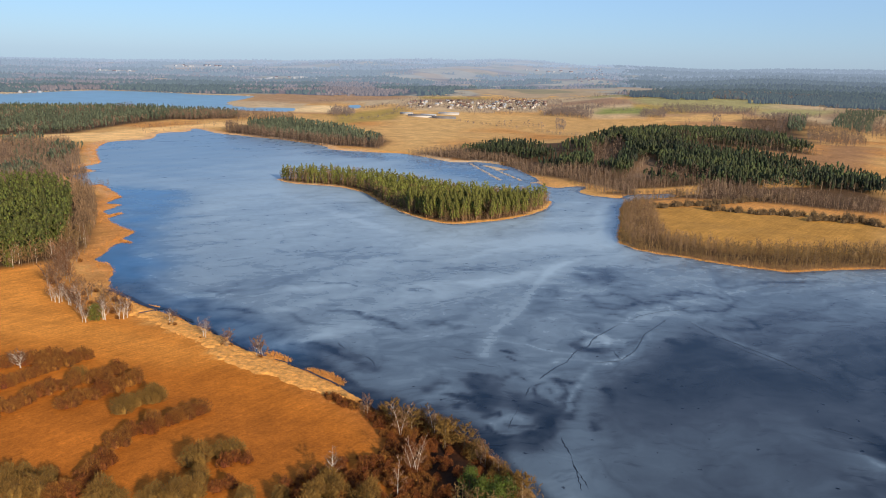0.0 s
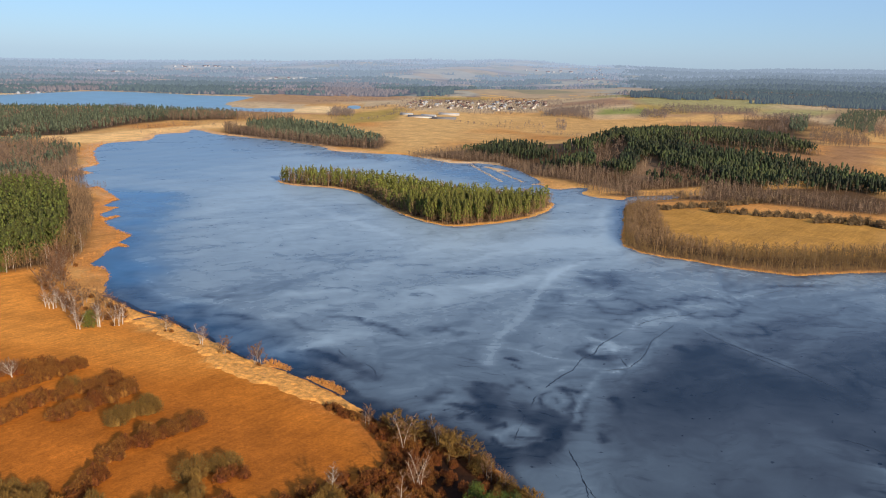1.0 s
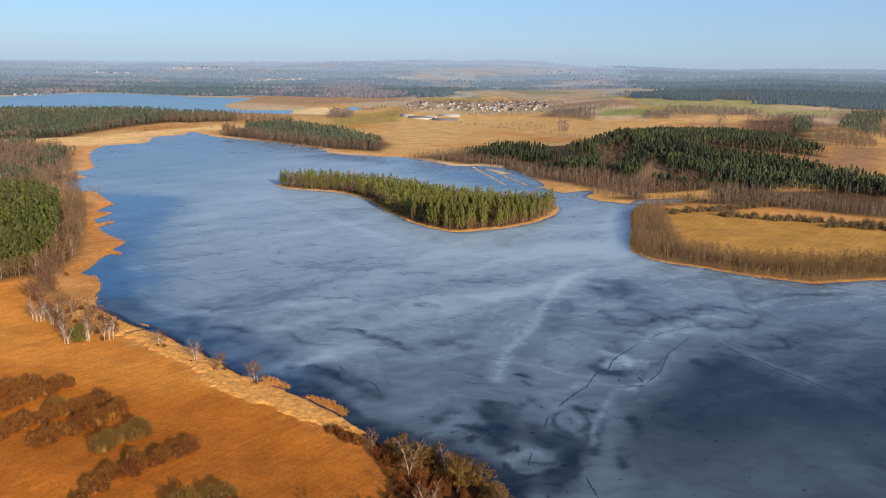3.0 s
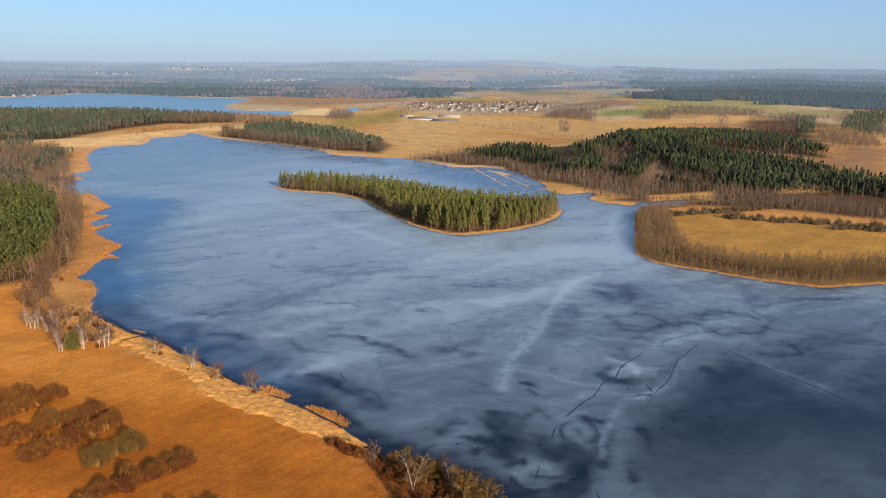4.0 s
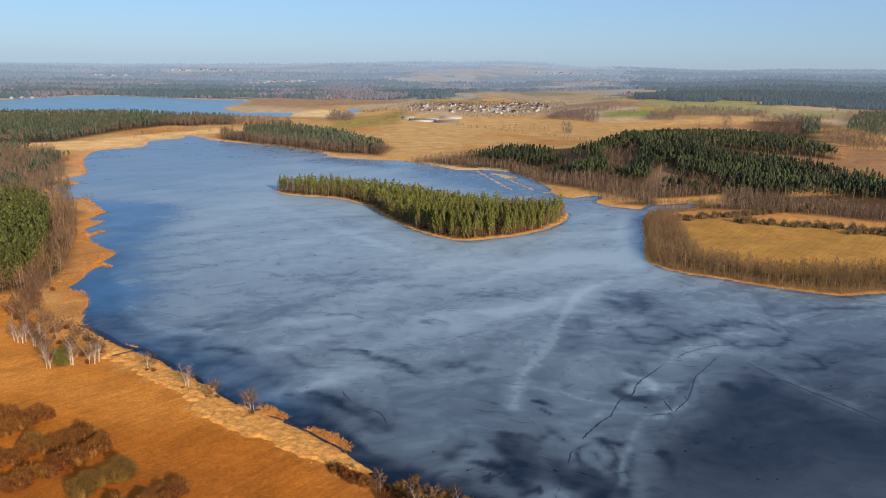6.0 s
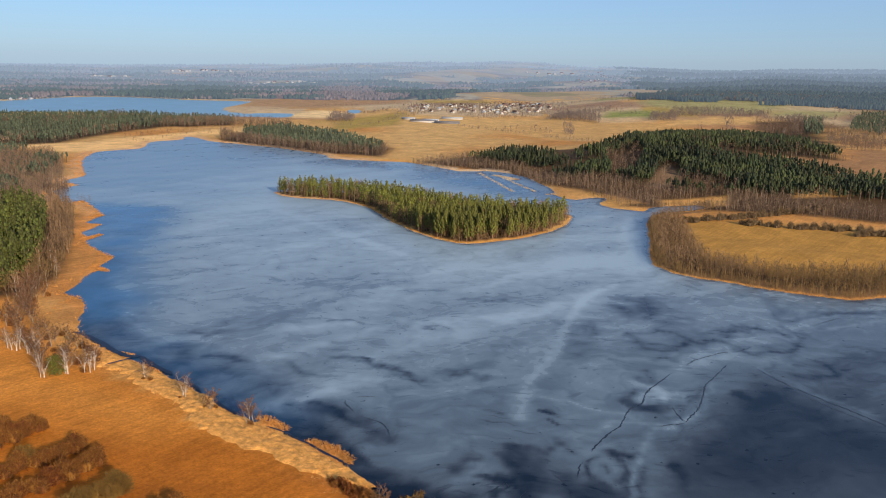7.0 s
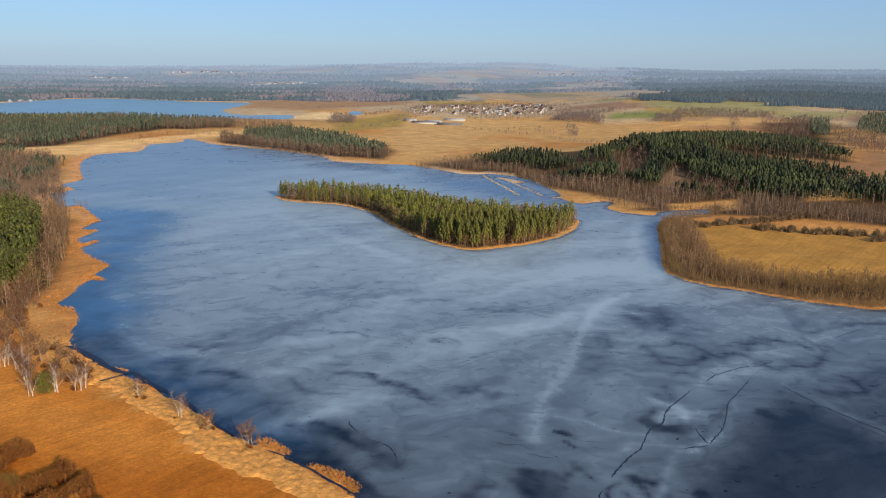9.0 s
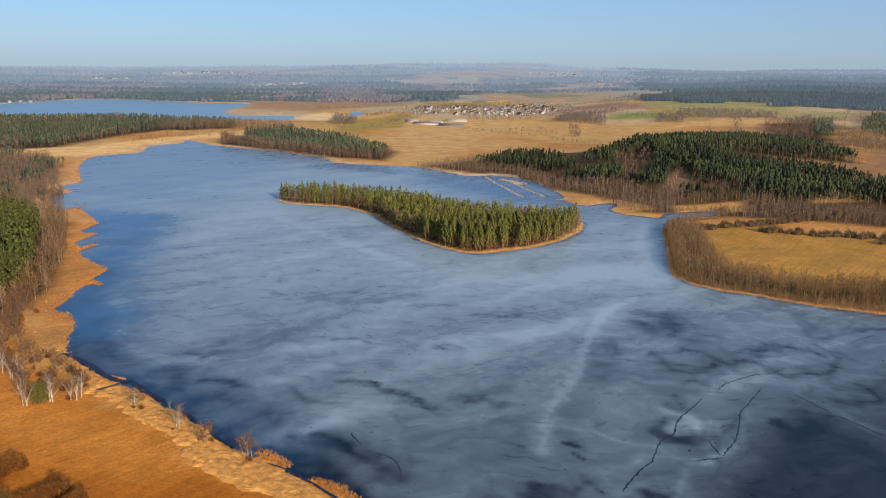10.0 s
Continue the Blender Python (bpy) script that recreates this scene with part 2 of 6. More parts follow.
# ---- geometry helpers ----
def mesh_of(name, verts, faces, mat):
    """A mesh from arrays; faces are all triangles or all quads."""
    me = bpy.data.meshes.new(name)
    verts, faces = np.asarray(verts, np.float32), np.asarray(faces, np.int32)
    me.vertices.add(len(verts))
    me.vertices.foreach_set("co", verts.ravel())
    k = faces.shape[1]
    me.loops.add(faces.size)
    me.loops.foreach_set("vertex_index", faces.ravel())
    me.polygons.add(len(faces))
    me.polygons.foreach_set("loop_start", np.arange(len(faces), dtype=np.int32) * k)
    me.update(calc_edges=True)
    me.materials.append(mat)
    return me


def part(name, me, parent, label=""):
    ob = new(name, me)
    ob.parent = parent
    return tagged(ob, label)


def spline(points, step=4.0, closed=False, wob=0.0, seed=0.0):
    """A smooth line through control points, with a little uneven wobble."""
    P = [Vector((*p[:2], 0)) for p in points]
    n, out = len(P), []
    for i in range(n if closed else n - 1):
        a = P[i - 1] if closed or i > 0 else P[0]
        b, c = P[i], P[(i + 1) % n]
        d = P[(i + 2) % n] if closed or i + 2 < n else P[-1]
        k = max(1, int((c - b).length / step))
        for j in range(k):
            u = j / k
            q = 0.5 * (2 * b + (c - a) * u + (2 * a - 5 * b + 4 * c - d) * u * u + (3 * b - a - 3 * c + d) * u ** 3)
            if wob:
                v = noise.noise_vector((q.x * 0.09 + seed, q.y * 0.09, seed)) * wob + noise.noise_vector((q.x * 0.3, q.y * 0.3, seed + 9)) * wob * 0.4
                q = q + Vector((v.x, v.y, 0))
            out.append((q.x, q.y))
    if not closed:
        out.append(tuple(P[-1][:2]))
    return np.array(out)


def inside(poly, X, Y):
    poly = np.asarray(poly, float)
    r = np.zeros(X.shape, bool)
    x0, y0 = poly[-1]
    for x1, y1 in poly:
        if y0 != y1:
            r ^= ((y1 > Y) != (y0 > Y)) & (X < (x0 - x1) * (Y - y1) / (y0 - y1) + x1)
        x0, y0 = x1, y1
    return r


def near_line(line, X, Y, closed=False, reach=60.0):
    """The distance to a line, up to reach metres."""
    line = np.asarray(line, float)
    r = np.full(X.shape, reach)
    segs = list(zip(line[:-1], line[1:])) + ([(line[-1], line[0])] if closed else [])
    lo, hi = line.min(0) - reach, line.max(0) + reach
    pick = np.where((X > lo[0]) & (X < hi[0]) & (Y > lo[1]) & (Y < hi[1]))[0]
    if not len(pick):
        return r
    x, y, d2 = X[pick], Y[pick], np.full(len(pick), reach * reach)
    for a, b in segs:
        v = b - a
        w = max(v @ v, 1e-9)
        u = np.clip(((x - a[0]) * v[0] + (y - a[1]) * v[1]) / w, 0, 1)
        d2 = np.minimum(d2, (x - a[0] - u * v[0]) ** 2 + (y - a[1] - u * v[1]) ** 2)
    r[pick] = np.sqrt(d2)
    return r


def smooth(a, b, v):
    u = np.clip((v - a) / (b - a), 0, 1)
    return u * u * (3 - 2 * u)


def rolling(X, Y, size, seed):
    """Cheap smooth unevenness from a few waves, about -1 to 1."""
    r = np.zeros(np.shape(X))
    g = np.random.RandomState(seed)
    for k in range(7):
        a, p, w = g.uniform(0, 6.28), g.uniform(0, 6.28), g.uniform(0.6, 2.2)
        r = r + np.sin((X * np.cos(a) + Y * np.sin(a)) * w * 6.28 / size + p) / 3.2
    return r


def scatter(poly, gap, seed, keep=None):
    """Uneven places inside an outline, about gap metres apart."""
    g = np.random.RandomState(seed)
    poly = np.asarray(poly, float)
    lo, hi = poly.min(0), poly.max(0)
    X, Y = np.meshgrid(np.arange(lo[0], hi[0], gap), np.arange(lo[1], hi[1], gap))
    X = (X + g.uniform(-0.5, 0.5, X.shape) * gap).ravel()
    Y = (Y + g.uniform(-0.5, 0.5, Y.shape) * gap).ravel()
    m = inside(poly, X, Y)
    X, Y = X[m], Y[m]
    if keep is not None:
        m = keep(X, Y)
        X, Y = X[m], Y[m]
    return np.stack([X, Y], 1)


def along(line, gap, width, seed):
    """Uneven places along a line, within width of it."""
    g = np.random.RandomState(seed)
    pts = spline(line, gap)
    return pts + g.uniform(-0.5, 0.5, pts.shape) * width


# ---- shores ----
NEAR_SHORE = [(25, 169), (16, 187), (7, 202), (-5, 210), (-14, 214), (-22, 220), (-29, 228), (-33, 234), (-40, 242), (-48.5, 248), (-57.5, 254), (-67, 262.5), (-75, 270.5), (-84, 279), (-95, 288), (-106.5, 297.5), (-119, 307), (-127, 315), (-140, 328)]
WEST_SHORE = [(-147, 350), (-157, 369), (-167, 378), (-168, 387), (-169, 409), (-172, 424), (-171, 441), (-182, 452), (-196, 468), (-205, 487), (-213, 501), (-211, 521), (-222, 526), (-223, 548), (-228, 561), (-245, 586), (-258, 601), (-263, 589), (-281, 617), (-296, 642), (-293, 672), (-311, 687), (-308, 722), (-338, 786), (-356, 832), (-367, 887)]
NORTH_SHORE = [(-349, 916), (-336, 933), (-349, 1001), (-325, 1031), (-327, 1073), (-283, 1019), (-242, 992), (-189, 957), (-132, 902), (-119, 871), (-73, 854), (-44, 850), (-14, 821), (10, 790), (40, 791), (67, 763), (83, 691), (83, 659), (94, 640), (105, 648), (120, 650), (110, 618), (135, 596), (142, 609)]
EAST_SHORE = [(160, 620), (185, 624), (179, 607), (149, 590), (132, 567), (116, 502), (104, 452), (106, 435), (115, 422), (128, 414), (152, 397), (177, 387), (193, 391), (231, 398)]
OPEN_END = [(300, 404), (420, 390), (560, 300), (640, 120), (520, -80), (300, -160), (140, -60), (80, 40), (48, 120)]
ISLAND = [(-132, 648), (-116, 630), (-97, 624), (-79, 618), (-59, 597), (-46, 569), (-34, 539), (-17, 509), (-2, 491), (8, 485), (26, 493), (45, 506), (64, 528), (78, 557), (79, 578), (50, 576), (9, 597), (-35, 634), (-84, 656), (-121, 656)]
FAR_LAKE = [(-993, 1696), (-943, 1752), (-912, 1889), (-872, 2015), (-797, 2028), (-620, 1972), (-454, 1918), (-441, 1654), (-368, 1514), (-293, 1546), (-273, 1439), (-376, 1445), (-582, 1475), (-783, 1455), (-838, 1430)]
POND = [(-195, 1645), (-182, 1690), (-164, 1658), (-166, 1564)]
ISLETS = [[(-40.5, 244), (-35, 240), (-30, 234)], [(-56, 257.5), (-50, 252)], [(-174, 421), (-165, 415)], [(-104, 298), (-97, 291)], [(-118, 308), (-112, 305)], [(-226, 543), (-223, 550)], [(-203, 481), (-200, 493)]]
DYKES = [[(29, 780), (51, 676)], [(48, 755), (69, 676)], [(76, 664), (99, 675)], [(-302, 647), (-291, 669)], [(84, 667), (97, 682), (101, 664)], [(96, 643), (107, 652), (120, 668)], [(43, 766), (52, 756), (60, 742)]]
LAKE = spline(NEAR_SHORE + WEST_SHORE + NORTH_SHORE + EAST_SHORE + OPEN_END, 3, True, 1.6, 3.1)
ISLE = spline(ISLAND, 3, True, 1.2, 5.7)
FAR_WATER = spline(FAR_LAKE, 15, True, 4, 1.3)
POND_EDGE = spline(POND, 10, True, 1, 2.2)
DYKE_LINES = [spline(d, 5, False, 1.0, 7.7) for d in DYKES + ISLETS]


def shore_distance(X, Y):
    """Metres to the nearest shore: positive on land, negative over water."""
    def signed(poly):
        d = near_line(poly, X, Y, True)
        return np.where(inside(poly, X, Y), d, -d)
    wet = np.maximum(signed(LAKE), np.maximum(signed(FAR_WATER), signed(POND_EDGE)))
    wet = np.minimum(wet, -signed(ISLE))
    for d, w in zip(DYKE_LINES, (1.6, 1.6, 1.6, 2.0, 2.2, 1.8, 4.0, 1.8, 1.6, 1.5, 1.0, 1.2, 1.5, 1.5)):
        wet = np.minimum(wet, near_line(d, X, Y) - w)
    return -wet


SKYLINE = ((-40, 50), (-29, 52), (-22, 50), (-12, 66), (-3, 84), (3, 89), (9, 86), (16, 72), (20, 62), (24, 62), (30, 62), (45, 62))


def ground_height(X, Y, d=None):
    X, Y = np.atleast_1d(np.asarray(X, float)), np.atleast_1d(np.asarray(Y, float))
    if d is None:
        d = shore_distance(X, Y)
    r, bearing = np.hypot(X, Y), np.degrees(np.arctan2(X, Y))
    z = np.where(d > 0, 0.9 * np.tanh(d / 7), 1.6 * np.tanh(d / 6))
    land = smooth(6, 60, d)
    z = z + land * (0.5 * rolling(X, Y, 90, 1) + 0.7)
    hill = 15 * np.exp(-(((X - 235) / 120) ** 2 + ((Y - 860) / 150) ** 2))
    hill = hill + 10 * np.exp(-(((X - 420) / 200) ** 2 + ((Y - 900) / 220) ** 2))
    hill = hill + 5 * smooth(1100, 1900, r) * (1 + rolling(X, Y, 900, 2)) * smooth(-14, 0, bearing)
    far = np.interp(bearing, [b for b, _ in SKYLINE], [h for _, h in SKYLINE])
    hill = hill + (far - 12) * (smooth(2600, 4700, r) ** 1.3) + smooth(2300, 3600, r) * 6 * rolling(X, Y, 1300, 5)
    hill = hill + 22 * smooth(1900, 3300, r) * smooth(14, 24, bearing)
    hill = hill + 20 * smooth(1230, 1750, r) * smooth(4200, 2300, r) * smooth(5, 14, bearing)
    return z + land * hill * (Y > -500)


# ---- ground ----
def steps(lo, a, b, hi, fine, grow=1.09):
    mid = list(np.arange(a, b + fine / 2, fine))
    s, v = fine, a
    while v > lo:
        s = min(s * grow, 90)
        v -= s
        mid.insert(0, v)
    s, v = fine, mid[-1]
    while v < hi:
        s = min(s * grow, 90)
        v += s
        mid.append(v)
    return np.array(mid)


def sheet(gx, gy):
    X, Y = np.meshgrid(gx, gy)
    i = np.arange(X.size).reshape(X.shape)
    return X.ravel(), Y.ravel(), np.stack([i[:-1, :-1], i[:-1, 1:], i[1:, 1:], i[1:, :-1]], -1).reshape(-1, 4)


STRAW, OCHRE, OLIVE, GREEN = (0.7, 0.36, 0.105), (0.51, 0.16, 0.017), (0.4, 0.27, 0.07), (0.27, 0.28, 0.08)
HEATH, COVERT = (0.22, 0.135, 0.105), (0.06, 0.065, 0.05)
HOLLOW_SHADE, HAY, STUBBLE = (0.025, 0.012, 0.007), (0.64, 0.375, 0.135), (0.34, 0.175, 0.075)
FIELD, MAT, TURF = (0.6, 0.34, 0.118), (0.64, 0.31, 0.082), (0.41, 0.124, 0.015)
LEA = (0.36, 0.31, 0.13)
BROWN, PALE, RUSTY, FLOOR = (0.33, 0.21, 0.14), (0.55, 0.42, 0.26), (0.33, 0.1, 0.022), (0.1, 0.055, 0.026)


def arc(b0, b1, r0, r1):
    """A four-sided field between two bearings and two distances."""
    return [(r * math.sin(radians(b)), r * math.cos(radians(b))) for b, r in ((b0, r0), ((b0 + b1) / 2, r0), (b1, r0), (b1, r1), ((b0 + b1) / 2, r1), (b0, r1))]


PATCHES = []


def patch(colour, soft, outline):
    """A field, kind of ground or painted shade, in one soft-edged colour."""
    PATCHES.append((colour, soft, outline))


patch(OCHRE, 20, [(-255, 358), (-206, 363), (-176, 356), (-142, 314), (-95, 289), (-56, 256), (-29, 229), (-11, 208), (23, 144), (21, 127), (-145, 121)])
patch((0.66, 0.25, 0.042), 16, [(-249, 349), (-190, 365), (-153, 313), (-110, 278), (-67, 253), (-87, 246), (-128, 262), (-191, 263)])
patch(TURF, 20, [(-175, 240), (-110, 232), (-69, 228), (-33, 210), (-10, 190), (21, 127), (-145, 121)])
patch(HAY, 30, [(-94, 1477), (221, 1447), (155, 1108), (68, 1220), (-13, 912), (-51, 903), (-69, 1087)])
patch(OLIVE, 12, [(-174, 1375), (-67, 1553), (-74, 1295), (-158, 1181)])
patch((0.47, 0.235, 0.05), 15, [(152, 567), (294, 515), (235, 406), (134, 434), (125, 462)])
patch(GREEN, 10, [(273, 1450), (358, 1431), (393, 1511), (308, 1548)])
patch(LEA, 14, [(443, 1504), (573, 1483), (712, 1664), (650, 1760), (430, 1800), (380, 1640)])
patch(LEA, 10, [(575, 1483), (613, 1390), (697, 1444), (743, 1519), (660, 1568)])
patch(HAY, 10, [(347, 1318), (448, 1350), (573, 1341), (594, 1389), (493, 1456), (376, 1392)])
patch(FIELD, 14, [(65, 1225), (180, 1450), (253, 1370), (337, 1387), (350, 1310), (300, 1180), (170, 1040)])
patch(STUBBLE, 8, [(300, 822), (348, 822), (385, 813), (449, 939), (520, 960), (478, 880), (395, 745), (350, 690), (323, 700), (305, 760)])
patch(HAY, 8, [(596, 1240), (578, 1134), (555, 1040), (601, 1100), (640, 1200)])
patch(LEA, 10, [(330, 1850), (520, 1900), (560, 2030), (380, 2030)])
patch(HEATH, 20, [(-373, 1880), (-123, 1960), (-60, 2060), (-437, 2100)])
patch(PALE, 14, [(-340, 1700), (-150, 1760), (-60, 1850), (-330, 1850)])
patch(OLIVE, 14, [(-60, 1950), (90, 1920), (140, 2040), (-40, 2060)])
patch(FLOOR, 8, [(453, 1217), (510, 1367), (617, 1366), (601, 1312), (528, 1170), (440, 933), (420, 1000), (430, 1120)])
patch(PALE, 20, [(-152, 3021), (41, 3471), (-4, 2416), (-130, 2264)])
patch((0.42, 0.25, 0.13), 40, [(-545, 2230), (-249, 2514), (-35, 2248), (-109, 1909), (-256, 1657), (-408, 1714)])
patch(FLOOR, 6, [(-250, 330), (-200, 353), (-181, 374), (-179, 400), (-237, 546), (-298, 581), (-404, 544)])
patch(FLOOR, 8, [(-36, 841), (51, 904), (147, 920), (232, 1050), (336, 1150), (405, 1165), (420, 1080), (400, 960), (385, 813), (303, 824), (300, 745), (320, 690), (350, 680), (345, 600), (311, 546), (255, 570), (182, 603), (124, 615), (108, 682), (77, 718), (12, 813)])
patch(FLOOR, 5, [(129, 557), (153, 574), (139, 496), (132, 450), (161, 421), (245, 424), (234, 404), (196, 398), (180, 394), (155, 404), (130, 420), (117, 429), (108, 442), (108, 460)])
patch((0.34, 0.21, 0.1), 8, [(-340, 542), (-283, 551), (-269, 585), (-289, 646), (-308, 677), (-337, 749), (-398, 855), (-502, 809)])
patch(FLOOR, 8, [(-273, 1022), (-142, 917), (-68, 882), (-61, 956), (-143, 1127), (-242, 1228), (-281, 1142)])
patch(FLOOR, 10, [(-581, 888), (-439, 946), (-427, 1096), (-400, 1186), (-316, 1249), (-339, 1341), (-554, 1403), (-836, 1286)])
patch((0.85, 0.51, 0.2), 10, [(-470, 925), (-411, 974), (-385, 1035), (-350, 1110), (-290, 1190), (-270, 1130), (-325, 1073), (-349, 1001), (-336, 933), (-349, 916), (-367, 887), (-400, 880)])
patch((0.85, 0.58, 0.28), 10, [(-372, 1500), (-290, 1540), (-200, 1600), (-150, 1560), (-180, 1400), (-270, 1432), (-376, 1440)])
patch((0.24, 0.14, 0.075), 5, [(159.2, 677.6), (184.7, 746.8), (199.2, 763.5), (199.4, 734.1), (186.3, 692.7), (167.7, 672.5)])
patch(STRAW, 4, [(156.9, 637.2), (213.1, 653.6), (203.2, 621.1), (154.0, 609.9)])
patch(STRAW, 4, [(269.1, 666.7), (317.2, 679.4), (301.5, 647.8), (260.8, 640.3)])
patch(STRAW, 4, [(110.1, 673.7), (129.0, 656.3), (143.3, 625.5), (116.7, 612.9), (101.9, 628.3)])
patch(RUSTY, 6, [(-36, 226), (-21, 213), (-10, 190), (7, 168), (23, 169), (14, 191), (-1, 209), (-22, 219)])
# tree shade over the bank's hollow, painted as near-black ground
patch(HOLLOW_SHADE, 6, [(-10, 200), (-1, 205), (12, 188), (23, 169), (29, 152), (25, 127), (0, 126), (-3, 173)])


def land_cover(X, Y):
    """The colours of the patchwork of fields."""
    cell = np.random.RandomState(4).randint(0, 6, (200, 200))
    X, Y = np.asarray(X, float), np.asarray(Y, float)
    u, v = X * 0.92 + Y * 0.4 + 60 * rolling(X, Y, 700, 21), Y * 0.92 - X * 0.4 + 40 * rolling(X, Y, 600, 22)
    kind = cell[(np.floor(u / 150).astype(int)) % 200, (np.floor(v / 190).astype(int)) % 200]
    return np.array([FIELD, HAY, OLIVE, PALE, BROWN, PALE])[kind]


gx, gy = steps(-4900, -380, 270, 4900, 4.0, 1.12), steps(-4900, 140, 700, 700, 4.0, 1.13)
gy = np.concatenate([gy[gy < 702], steps(702, 706, 1090, 4900, 6.0, 1.1)[1:]])
gy = np.unique(gy)
X, Y, quads = sheet(gx, gy)
D = shore_distance(X, Y)
Z = ground_height(X, Y, D)
Z = np.where(D > 0.3, np.maximum(Z, 0.06), Z) - 90 * smooth(4450, 4900, np.hypot(X, Y))
ground = new("ground", mesh_of("ground", np.stack([X, Y, Z], 1), quads, GROUND))
tagged(ground, "dry ochre winter grassland with fields and wooded hills", "ground", kind="structure")
cover = np.empty((len(X), 4), np.float32)
cover[:] = (*FIELD, 1)
cover[:, :3] += (smooth(-0.5, 0.9, rolling(X, Y, 260, 11)) * 0.5)[:, None] * (np.array(OCHRE) - np.array(FIELD))
far_mix = smooth(1150, 1600, np.hypot(X, Y))[:, None]
cover[:, :3] += far_mix * 0.8 * (land_cover(X, Y) - cover[:, :3])
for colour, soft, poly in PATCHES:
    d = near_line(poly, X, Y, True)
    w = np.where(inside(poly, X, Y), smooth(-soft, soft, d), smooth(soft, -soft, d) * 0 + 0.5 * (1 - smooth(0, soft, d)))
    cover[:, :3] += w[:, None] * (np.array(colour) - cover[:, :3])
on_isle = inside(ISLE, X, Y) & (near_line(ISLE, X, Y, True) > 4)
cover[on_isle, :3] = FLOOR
reedy = (X < 60) & (Y < 1100) & (Y > 232)
bank = np.where(reedy, smooth(12, 8, D + 2 * rolling(X, Y, 23, 14)), 0.22 * np.exp(-((D - 1) / 1.6) ** 2) * (Y > 232)) * ~on_isle
bank = bank * (1 - 0.3 * smooth(0.1, 0.9, rolling(X, Y, 38, 15)))
west = (smooth(-60, -90, X) * smooth(320, 350, Y))[:, None]
cover[:, :3] += (bank * 0.95)[:, None] * (np.array(MAT) + west * (-0.12, -0.08, -0.015) + (west[:, 0] * smooth(470, 640, Y))[:, None] * (0.1, 0.15, 0.13) + (smooth(-40, 0, X) * smooth(600, 650, Y))[:, None] * (0.02, 0.16, 0.2) - cover[:, :3])
rim_ = ((X > 95) & (Y < 600) & (Y > 330) & (D > 1.5) & (D < 10)) * 0.8
cover[:, :3] += rim_[:, None] * (np.array((0.2, 0.115, 0.055)) - cover[:, :3])
cover[:, :3] *= 0.93
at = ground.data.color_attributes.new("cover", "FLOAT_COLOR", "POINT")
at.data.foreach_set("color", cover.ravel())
ground.data.polygons.foreach_set("use_smooth", np.ones(len(quads), bool))

# ---- bank of flattened reeds along the near shore ----
LEADS = [[(-141, 327), (-134, 323), (-125, 315), (-117.1, 307), (-110.7, 303.5), (-108.6, 306)], [(-115.9, 294.1), (-113, 298.8), (-110.7, 303.5)], [(-108, 304.2), (-102.7, 297.9), (-97, 292.7), (-92.2, 288.6)], [(-85.2, 282.6), (-81.7, 278.7), (-79.4, 275.4)],
         [(-73.6, 269.4), (-69.2, 264.2), (-64.1, 260.1)], [(-45.8, 246.6), (-41, 242.4), (-37.1, 238.2), (-32.6, 234.3), (-30, 231.7)], [(-54.4, 252.6), (-49.6, 249.6), (-46.2, 247)]]
LEAD_WIDTHS = (1.3, 0.6, 1.2, 0.8, 0.7, 0.5, 0.4)


def by_lead(x, y):
    """How far a place lies outside the narrow leads of open water in the reeds."""
    far = np.full(len(x), 99.0)
    for line, wide in zip(LEADS, LEAD_WIDTHS):
        far = np.minimum(far, near_line(spline(line, 2), x, y) - wide)
    return far


first, last = [int(np.argmin(np.hypot(LAKE[:, 0] - x, LAKE[:, 1] - y))) for x, y in (NEAR_SHORE[5], NEAR_SHORE[-2])]
rim = spline([tuple(q) for q in LAKE[first:last:2]], 0.8)
run = np.gradient(rim, axis=0)
land = np.stack([-run[:, 1], run[:, 0]], 1) / np.linalg.norm(run, axis=1)[:, None]
k9 = np.ones(9) / 9
land = np.stack([np.convolve(np.pad(land[:, i], 4, "edge"), k9, "valid") for i in (0, 1)], 1)
across = np.linspace(0, 1, 15)
reach = (11.5 + 2.2 * rolling(rim[:, 0], rim[:, 1], 26, 51) + 0.8 * rolling(rim[:, 0], rim[:, 1], 7, 52)) * np.clip(np.minimum(np.arange(len(rim)), np.arange(len(rim))[::-1]) / 20, 0.1, 1)
P = rim[:, None] + land[:, None] * (across[None, :, None] * (reach[:, None, None] + 0.8) - 0.8)
X, Y = P[..., 0].ravel(), P[..., 1].ravel()
U = np.tile(across, len(rim))
lump = 0.1 * rolling(X, Y, 2.6, 53) + 0.12 * rolling(X * 1.4, Y, 6, 54) + np.random.RandomState(57).uniform(-0.17, 0.17, len(X))
cleft = np.exp(-(rolling(X, Y, 19, 55) / 0.1) ** 2) + 0.7 * np.exp(-(rolling(X, Y, 8, 56) / 0.09) ** 2)
Z = np.maximum(ground_height(X, Y), 0.02) + (0.5 + lump - 0.22 * np.minimum(cleft, 1)) * smooth(0, 0.1, U) * smooth(1, 0.88, U) - 0.25 * (U < 0.01) - 0.2 * (U > 0.99)
i = np.arange(len(X)).reshape(len(rim), -1)
Z -= (0.5 + lump) * 0.95 * smooth(1.2, 0.5, by_lead(X, Y)) * smooth(0, 0.1, U) * smooth(1, 0.88, U)
reed_bank = new("reed_bank", mesh_of("reed_bank", np.stack([X, Y, Z], 1), np.stack([i[:-1, :-1], i[1:, :-1], i[1:, 1:], i[:-1, 1:]], -1).reshape(-1, 4)[:, ::-1], REED_MAT))
